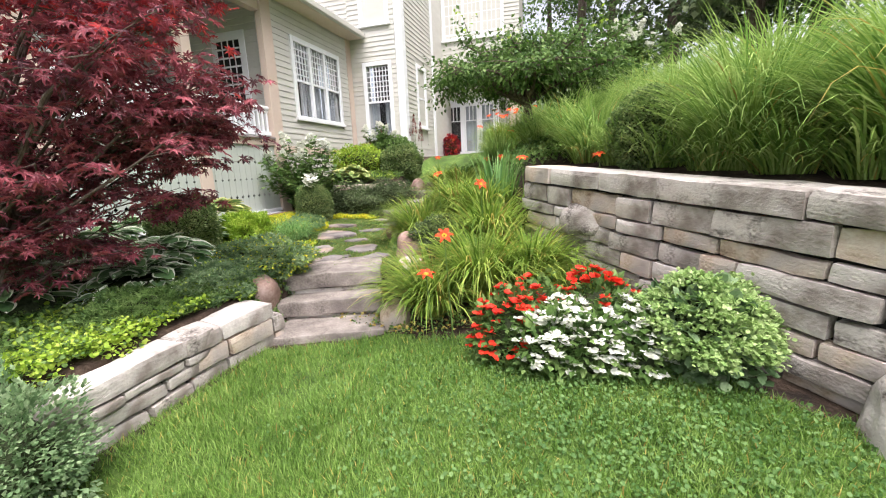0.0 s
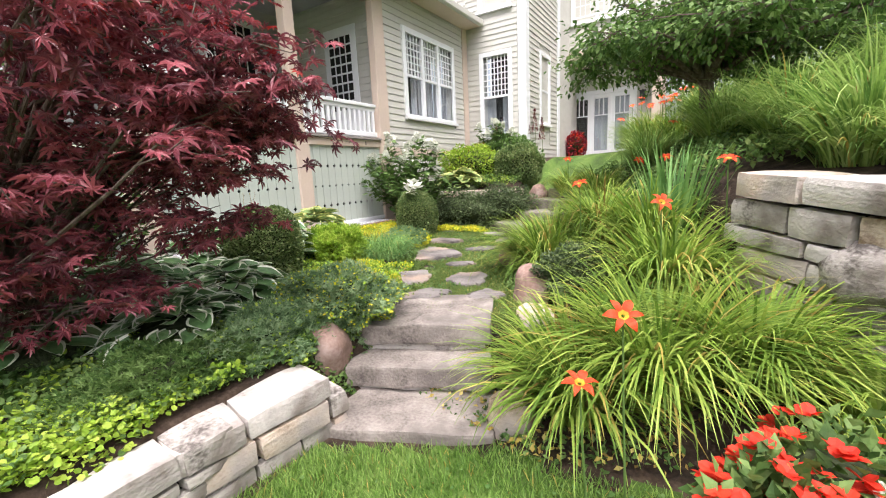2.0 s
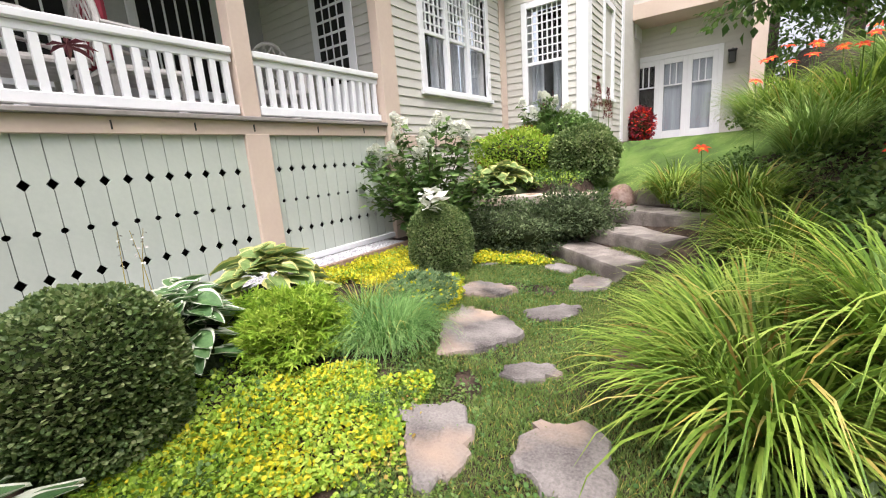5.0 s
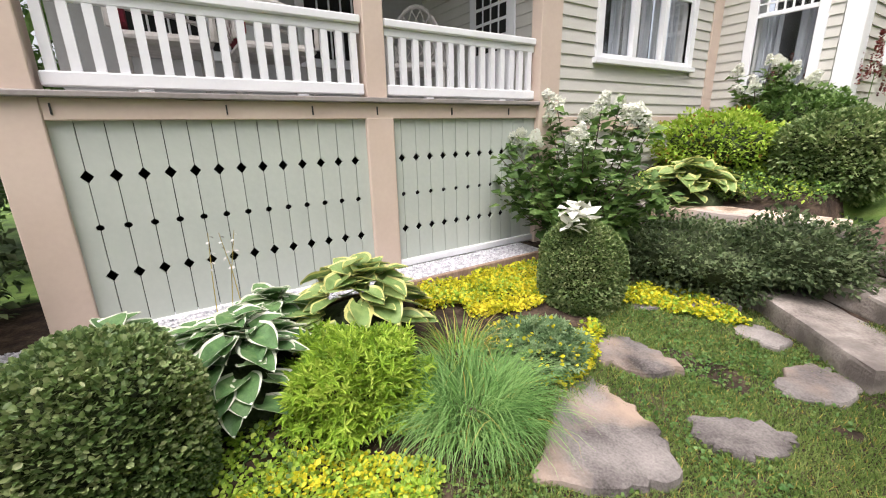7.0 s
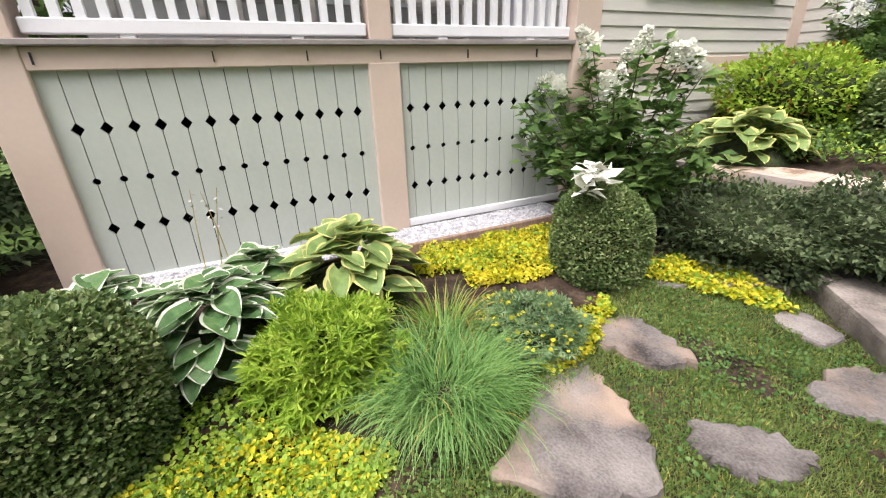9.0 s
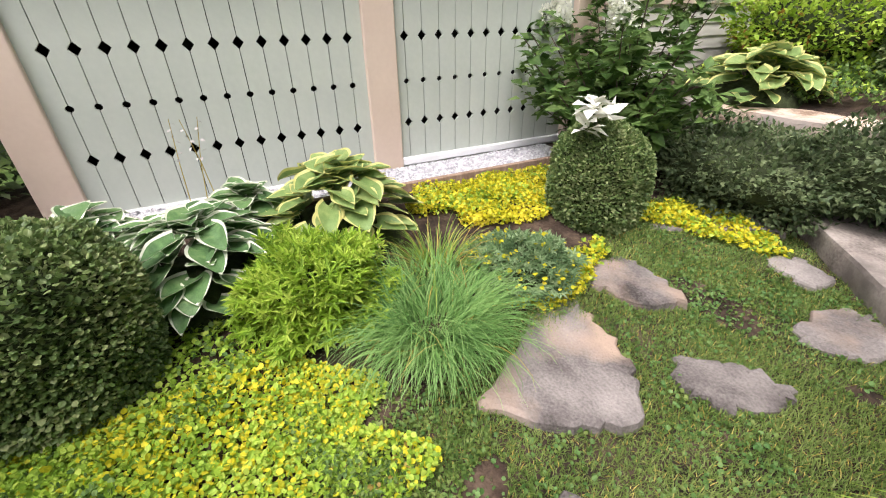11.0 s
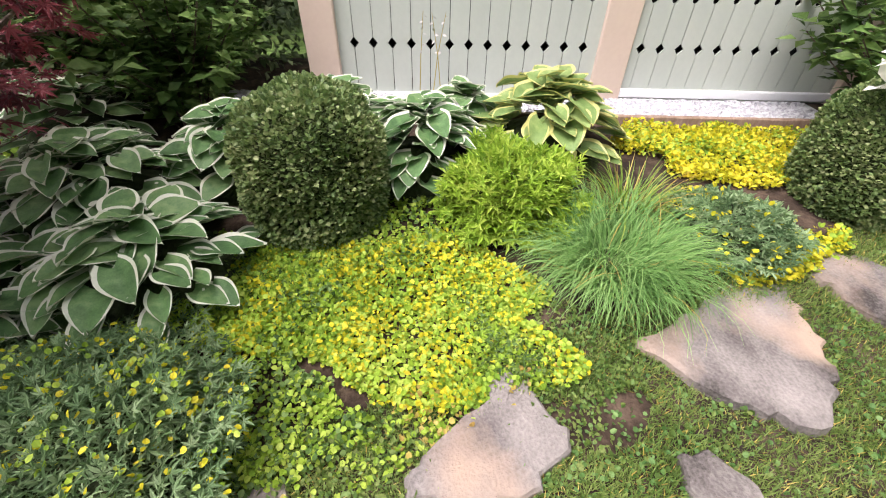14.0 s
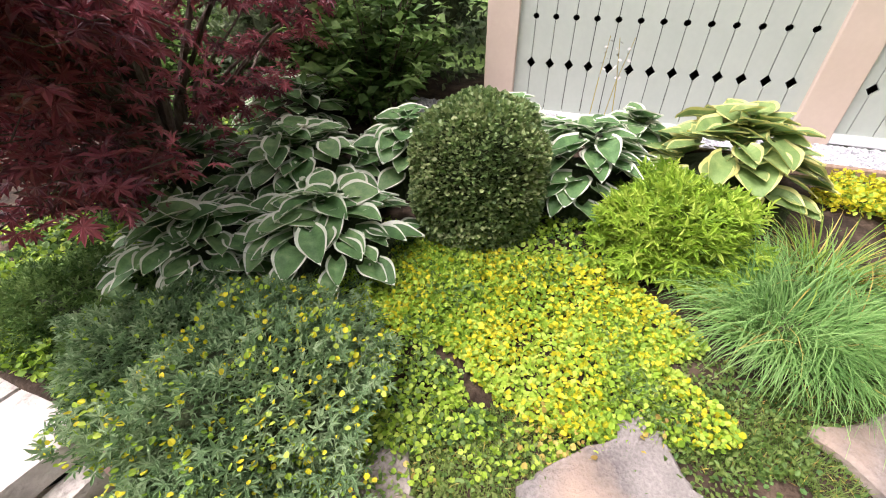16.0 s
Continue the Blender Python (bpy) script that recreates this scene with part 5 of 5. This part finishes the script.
# summer flowers at the wall foot
def impatiens(label, at, radii, n, mat, seed):
    rng = np.random.default_rng(seed)
    ob = bush("impatiens", label, "flowers", at, radii, 900, OVAL, 0.06, M["green"], seed, 0.4, 0.2, low=-0.5, inner=0.7)
    pos, d = shell(n, [r * 1.06 for r in radii], rng, 0.05, 0.15, -0.15, seed)
    petals = [leaves(ROUND, pos + 0.002 * k, np.stack([np.cos(k * 1.256 + 0 * d[:, 0]), np.sin(k * 1.256 + 0 * d[:, 0]), 0 * d[:, 0]], 1) + 0.5 * d, 0.042 * rng.uniform(0.85, 1.2, len(pos)), rng, 0.15) for k in range(5)]
    v, f, mi = merge(petals)
    tagged(link("bloom_mass", mesh_of("bloom_mass", v, f, mat), ob, "open five-petalled blooms"), kind="stuff")
    return ob


for i, (x, y, r, mat, word) in enumerate(((-0.33, 3.26, 0.17, "redpetal", "scarlet"), (-0.16, 3.54, 0.21, "redpetal", "scarlet"), (0.23, 3.54, 0.23, "redpetal", "scarlet"), (-0.08, 3.15, 0.19, "petal", "white"), (0.18, 3.15, 0.2, "petal", "white"), (0.41, 3.15, 0.17, "petal", "white"), (0.04, 3.37, 0.21, "petal", "white"), (0.31, 3.32, 0.17, "petal", "white"))):
    impatiens(word + " impatiens in full bloom at the lawn edge", (x, y, gz(x, y) - 0.02), (r * (1.2 if word == "scarlet" else 1), r, 0.29 if word == "scarlet" else 0.23), 80, M[mat], 400 + i)
sed = bush("sedum", "pale green sedum with flat flower heads in bud", "plant", (0.72, 3.25, 0.24), (0.3, 0.3, 0.3), 1300, ROUND, 0.065, M["blue"], 450, 0.4, 0.15, low=-0.7, inner=0.75)
rng = np.random.default_rng(451)
pos, d = shell(260, (0.32, 0.32, 0.32), rng, 0.08, 0.1, -0.1)
hv, hd = [], []
for p, w in zip(pos, d):
    o = rng.normal(0, 1, (60, 3)) * np.array((0.026, 0.026, 0.01))
    hv.append(p + o + w * 0.01)
    hd.append(np.repeat(w[None], 60, 0))
v, f = leaves(ROUND, np.concatenate(hv), np.concatenate(hd), 0.024, rng, 0.8)
tagged(link("flower_mass", mesh_of("flower_mass", v, f, M["sedum"]), sed, "pale green budding flower heads"), kind="stuff")


# ---- trees ----
def limb_tree(name, label, at, limbs, seed, leaf, size, mats, per, cloud, fork=0.0, droop=0.0, bright=9.0):
    """A tree: limbs that fork at one height of the trunk towards the given ends, each ending in sprays of leaves. Leaves above the height bright take the second colour more often."""
    rng = np.random.default_rng(seed)
    ob = thing(name, label, "tree", at=at)
    chunks, lp, ld = [], [], []
    base = np.array((0, 0, fork))
    for (ex, ey, ez), r0 in limbs:
        end = np.array((ex, ey, ez))
        m1 = base + (end - base) * np.array((0.25, 0.25, 0.5)) + rng.normal(0, 0.04, 3)
        m2 = base + (end - base) * np.array((0.65, 0.65, 0.85)) + rng.normal(0, 0.06, 3)
        chunks.append(tube([base - np.array((0, 0, 0.1)), m1, m2, end], [r0, r0 * 0.7, r0 * 0.4, r0 * 0.12], 7))
        for k in range(9):
            s = rng.uniform(0.35, 1.0)
            p = m1 + (m2 - m1) * s if rng.random() < 0.25 else m2 + (end - m2) * s
            tip = p + rng.normal(0, 1, 3) * np.array(cloud)
            chunks.append(tube([p, (p + tip) / 2 + rng.normal(0, 0.03, 3), tip], [r0 * 0.22, r0 * 0.14, 0.003], 4))
            w = rng.uniform(0.3, 1.05, per)[:, None]
            lp.append(p + (tip - p) * w + rng.normal(0, 1, (per, 3)) * np.array(cloud) * 0.38)
            ld.append(np.repeat(((tip - p) / (np.linalg.norm(tip - p) + 1e-6) - np.array((0, 0, droop)))[None], per, 0))
    v, f, _ = merge(chunks)
    link("trunk", mesh_of("trunk", v, f, M["bark"]), ob)
    lp, ld = np.concatenate(lp), np.concatenate(ld)
    v, f = leaves(leaf, lp, ld, size * rng.uniform(0.65, 1.25, len(lp)), rng, 0.5)
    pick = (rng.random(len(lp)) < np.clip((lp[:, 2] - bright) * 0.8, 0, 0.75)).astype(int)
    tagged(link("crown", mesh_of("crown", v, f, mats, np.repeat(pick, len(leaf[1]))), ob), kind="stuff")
    return ob


rnd = random.Random(77)
ends = []
for k in range(64):
    a, rr, z = rnd.uniform(0, 6.28), math.sqrt(rnd.random()), rnd.uniform(0.55, 3.0)
    rr *= 0.62 + 0.38 * math.sin(min(1, z / 3.0) * math.pi)
    p = Vector((1.2 * rr * math.cos(a) + 0.9, 1.2 * rr * math.sin(a) + 0.65, z)) if k < 50 else Vector((1.3 * rr * math.cos(a) - 0.35, 1.0 * rr * math.sin(a) + 0.2, 0.5 + 0.55 * z))
    if (Vector((p.x - 2.2, p.y - 1.6)).length > 0.75 or z > 2.7) and (p.y < 0.6 or p.z > 1.15) and (p.x < 1.3 or p.z > 0.95):
        ends.append((tuple(p * 0.86), rnd.uniform(0.016, 0.034)))
for k in range(9):
    ends.append(((1.16 + rnd.uniform(-0.17, 0.17), 1.03 + rnd.uniform(-0.2, 0.17), rnd.uniform(1.0, 1.5)), 0.016))
    ends.append((((1.5 + rnd.uniform(-0.22, 0.17)), 0.6 + rnd.uniform(-0.22, 0.22), rnd.uniform(1.1, 2.4)), 0.019))
for k in range(8):
    ends.append(((0.95 + rnd.uniform(-0.15, 0.2), 0.98 + rnd.uniform(-0.2, 0.15), rnd.uniform(0.75, 1.35)), 0.014))
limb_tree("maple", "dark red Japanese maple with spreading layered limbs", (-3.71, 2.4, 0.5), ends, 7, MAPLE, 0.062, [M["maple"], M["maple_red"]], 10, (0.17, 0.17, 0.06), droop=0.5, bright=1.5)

ends = []
for k in range(46):
    a, rr = k * 2.4, 1.5 * math.sqrt((k + 0.5) / 46)
    ends.append(((rr * math.cos(a), rr * math.sin(a), 1.3 + 0.75 * (1 - (rr / 1.6) ** 2) * rnd.uniform(0.1, 1.1)), 0.04))
base_z = 1.25
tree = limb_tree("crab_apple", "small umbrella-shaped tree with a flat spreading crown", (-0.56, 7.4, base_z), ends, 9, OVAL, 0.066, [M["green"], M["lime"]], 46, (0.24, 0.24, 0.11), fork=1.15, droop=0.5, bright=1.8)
v, f = tube([(0, 0, -0.4), (0.02, 0.01, 0.6), (0.0, 0.0, 1.3)], [0.085, 0.07, 0.065], 10)
link("bole", mesh_of("bole", v, f, M["bark"]), tree)


def wood_tree(at, height, radius, seed, mat):
    """A woodland tree: straight trunk and a ragged crown of leaf clumps."""
    rng = np.random.default_rng(seed)
    ob = thing("woodland_tree", "tall dark green deciduous tree in the wood behind the garden", "tree", "woodland trees", at=at)
    v, f = tube([(0, 0, -0.3), (0.1, 0, height * 0.5), (0, 0.1, height * 0.9)], [0.22, 0.15, 0.04], 8)
    link("trunk", mesh_of("trunk", v, f, M["bark"]), ob)
    chunks = []
    for k in range(60):
        a, rr, z = rng.uniform(0, 6.28), radius * math.sqrt(rng.random()), height * rng.uniform(0.12, 1.0)
        rr *= 1.15 - 0.6 * (z / height)
        c = np.array((rr * math.cos(a), rr * math.sin(a), z))
        pos = c + rng.normal(0, 1, (110, 3)) * np.array((0.5, 0.5, 0.32)) * radius * 0.38
        chunks.append(leaves(OVAL, pos, np.array((0, 0, -0.2)), 0.2 * rng.uniform(0.7, 1.3, 110), rng, 0.8))
    v, f, _ = merge(chunks)
    tagged(link("crown", mesh_of("crown", v, f, mat), ob), kind="stuff")
    return ob


for i, (x, y, h, r) in enumerate(((0.5, 20.0, 9, 2.6), (3.2, 16.5, 9, 2.6), (5.5, 13.0, 9, 2.6), (7.5, 10.0, 9, 2.5), (8.5, 6.5, 9, 2.5), (2.0, 24, 12, 3), (6.5, 19, 12, 3), (10, 14, 12, 3), (12, 9, 12, 3), (-1.0, 26, 12, 3), (9.5, 2.5, 9, 2.5), (4.0, 12.5, 5, 2.0), (6.0, 8.8, 5, 1.8))):
    wood_tree((x, y, gz(x, y)), h, r, 500 + i, M["deep"] if i % 3 else M["green"])
for i, (x, y) in enumerate(((-9, -1.5), (-11, 1.0), (-8, -4), (-12, -3), (-10.5, 3.0))):
    wood_tree((x, y, gz(x, y)), 6, 2.0, 540 + i, M["green"])
bush("flower_bed", "distant bed of red flowers beyond the maple", "flowers", (-8.0, 0.6, gz(-8, 0.6)), (0.7, 0.7, 0.35), 900, OVAL, 0.08, M["green"], 560, extra=[(M["redpetal"], ROUND, 300, 0.06)])
bush("red_pot_plant", "dark red potted shrub beside the garden door", "plant", (-3.72, 14.65, 1.74), (0.28, 0.28, 0.4), 1200, OVAL, 0.08, M["cushion"], 561, extra=[(M["redpetal"], OVAL, 300, 0.07)])

for i in range(7):
    x, y = 0.06 + 0.283 * i, 5.29 - 0.352 * i
    tuft("daylily", "green daylily leaves spilling at the terrace edge", "daylily", (x + 0.19, y + 0.16, gz(x + 0.19, y + 0.16)), 380, 0.56, 0.015, M["tallgrass"], 600 + i, 0.2, 1.9, 0.85, 6, 0.04, "terrace edge daylilies")
for i, (x, y, r, h) in enumerate(((-5.3, 2.2, 0.7, 0.6), (-5.9, 1.2, 0.8, 0.5), (-6.2, 2.9, 0.8, 0.9), (-4.9, 1.2, 0.6, 0.35))):
    bush("shrub", "dark green leafy shrub behind the maple", "bush", (x, y, gz(x, y)), (r, r, h), 3500, OVAL, 0.08, M["green"] if i % 2 else M["deep"], 620 + i, 0.4, 0.25, inner=0.7)
carpet("low green plants on the upper bed", -4.2, 9.3, 0.9, 0.5, 10, 4000, 0.045, M["green"], 41, M["lime"], 0.12, OVAL)
carpet("low green plants beside the upper steps", -2.0, 8.9, 0.4, 0.6, 0, 3000, 0.045, M["green"], 42, None, 0.12, OVAL)
carpet("fallen leaves and low plants under the daylilies", -1.15, 3.88, 0.7, 0.3, 5, 1500, 0.035, M["green"], 43, M["straw"], 0.05, OVAL)
carpet("grey-green cranesbill leaves among yellow creeping jenny", -2.85, 3.75, 0.42, 0.5, 0, 5000, 0.034, M["blue"], 44, M["lime"], 0.1, LACE)
carpet("low green weeds along the stepping stones", -2.65, 4.6, 0.3, 0.3, 0, 1500, 0.022, M["moss"], 45, M["green"], 0.03, OVAL)
carpet("low green ground cover between carpet and stones", -3.2, 5.3, 0.3, 0.35, 0, 2200, 0.022, M["moss"], 46, M["green"], 0.03, OVAL)
carpet("low dark ground cover beside the boxwood", -4.0, 4.75, 0.4, 0.3, 0, 2200, 0.024, M["lime"], 47, M["green"], 0.05)
carpet("low green ground cover under the daylilies", -1.85, 6.3, 0.35, 0.9, 10, 4500, 0.03, M["green"], 48, M["moss"], 0.06, OVAL)
carpet("low green ground cover by the top step", -2.55, 3.85, 0.18, 0.2, 0, 1500, 0.026, M["green"], 49, M["lime"], 0.06)
carpet("green ground cover spilling beside the steps", -2.5, 3.5, 0.17, 0.3, 0, 2600, 0.026, M["green"], 51, M["lime"], 0.07)
carpet("green ground cover beside the top slab", -2.55, 4.15, 0.1, 0.2, 20, 1500, 0.026, M["lime"], 52, M["green"], 0.06)

SLOPE = "low green leaves covering the planted slope"
for i, (x, y, rx, ry) in enumerate(((0.3, 6.6, 1.3, 1.2), (-0.7, 8.6, 1.1, 1.4), (1.6, 8.2, 1.5, 1.6), (-0.3, 10.6, 1.4, 1.4), (-1.3, 7.0, 0.7, 1.0), (1.6, 5.2, 1.0, 1.0))):
    carpet(SLOPE, x, y, rx, ry, 0, 6000, 0.06, M["green"], 700 + i, M["moss"], 0.14, OVAL)
carpet("low clover and round weeds in the path grass", -2.9, 5.9, 0.6, 1.5, 20, 6500, 0.018, M["clover"], 720, M["moss"], 0.012)
carpet("low clover and round weeds near the upper steps", -3.3, 7.3, 0.6, 0.6, 20, 3500, 0.018, M["clover"], 721, M["moss"], 0.012)
for i, (x, y) in enumerate(((-1.35, 10.6), (-0.9, 10.0), (-1.6, 11.6), (-1.0, 11.2))):
    tuft("daylily", "daylily clump on the grassy slope by the garden door", "daylily", (x, y, gz(x, y)), 420, 0.95, 0.017, M["daylily"], 640 + i, 0.2, 2.0, 0.8, 6, 0.06, "slope daylilies")
for i in range(12):
    x, y = -1.75 + 0.09 * i, 9.75 + 0.31 * ((i * 7) % 5)
    lily_flower((x, y, gz(x, y) + 0.75 + 0.06 * (i % 4)), 0.075, 40 + i, "orange daylily flower on the slope")


def dry_stalk(at, seed):
    """A thin spent flower stalk with a few dry pods."""
    rng = np.random.default_rng(seed)
    ob = thing("flower_stalk", "thin dry spent hosta flower stalk", "flower stalk", "spent flower stalks", at=at)
    top = (rng.uniform(-0.03, 0.06), rng.uniform(-0.08, 0.08), 0.52)
    v, f = tube([(0, 0, 0), (top[0] * 0.4, top[1] * 0.4, 0.28), top], [0.003, 0.0025, 0.0015], 5)
    link("stem", mesh_of("stem", v, f, M["straw"]), ob)
    for k in range(7):
        s = 0.6 + 0.06 * k
        v, f = leaves(OVAL, np.array([(top[0] * s, top[1] * s, 0.52 * s)]), np.array([(math.cos(k * 2.4), math.sin(k * 2.4), -0.3)]), 0.03, rng, 0.2)
        link("pod", mesh_of("pod", v, f, M["wicker"]), ob)


for i, y in enumerate((4.72, 4.8, 4.86)):
    dry_stalk((-4.9, y, 0.85), 730 + i)

carpet("lime green creeping jenny between carpet and cranesbill", -2.88, 4.3, 0.22, 0.32, 20, 2600, 0.021, M["lime"], 740, M["green"], 0.05)
carpet("dark soil plants at the edge of the creeping jenny", -3.0, 4.95, 0.12, 0.5, 35, 900, 0.02, M["lime"], 741, M["straw"], 0.03)
carpet("dark green ground cover in front of the hostas", -2.95, 3.35, 0.35, 0.45, 0, 3500, 0.03, M["blue"], 742, M["green"], 0.08, LACE)
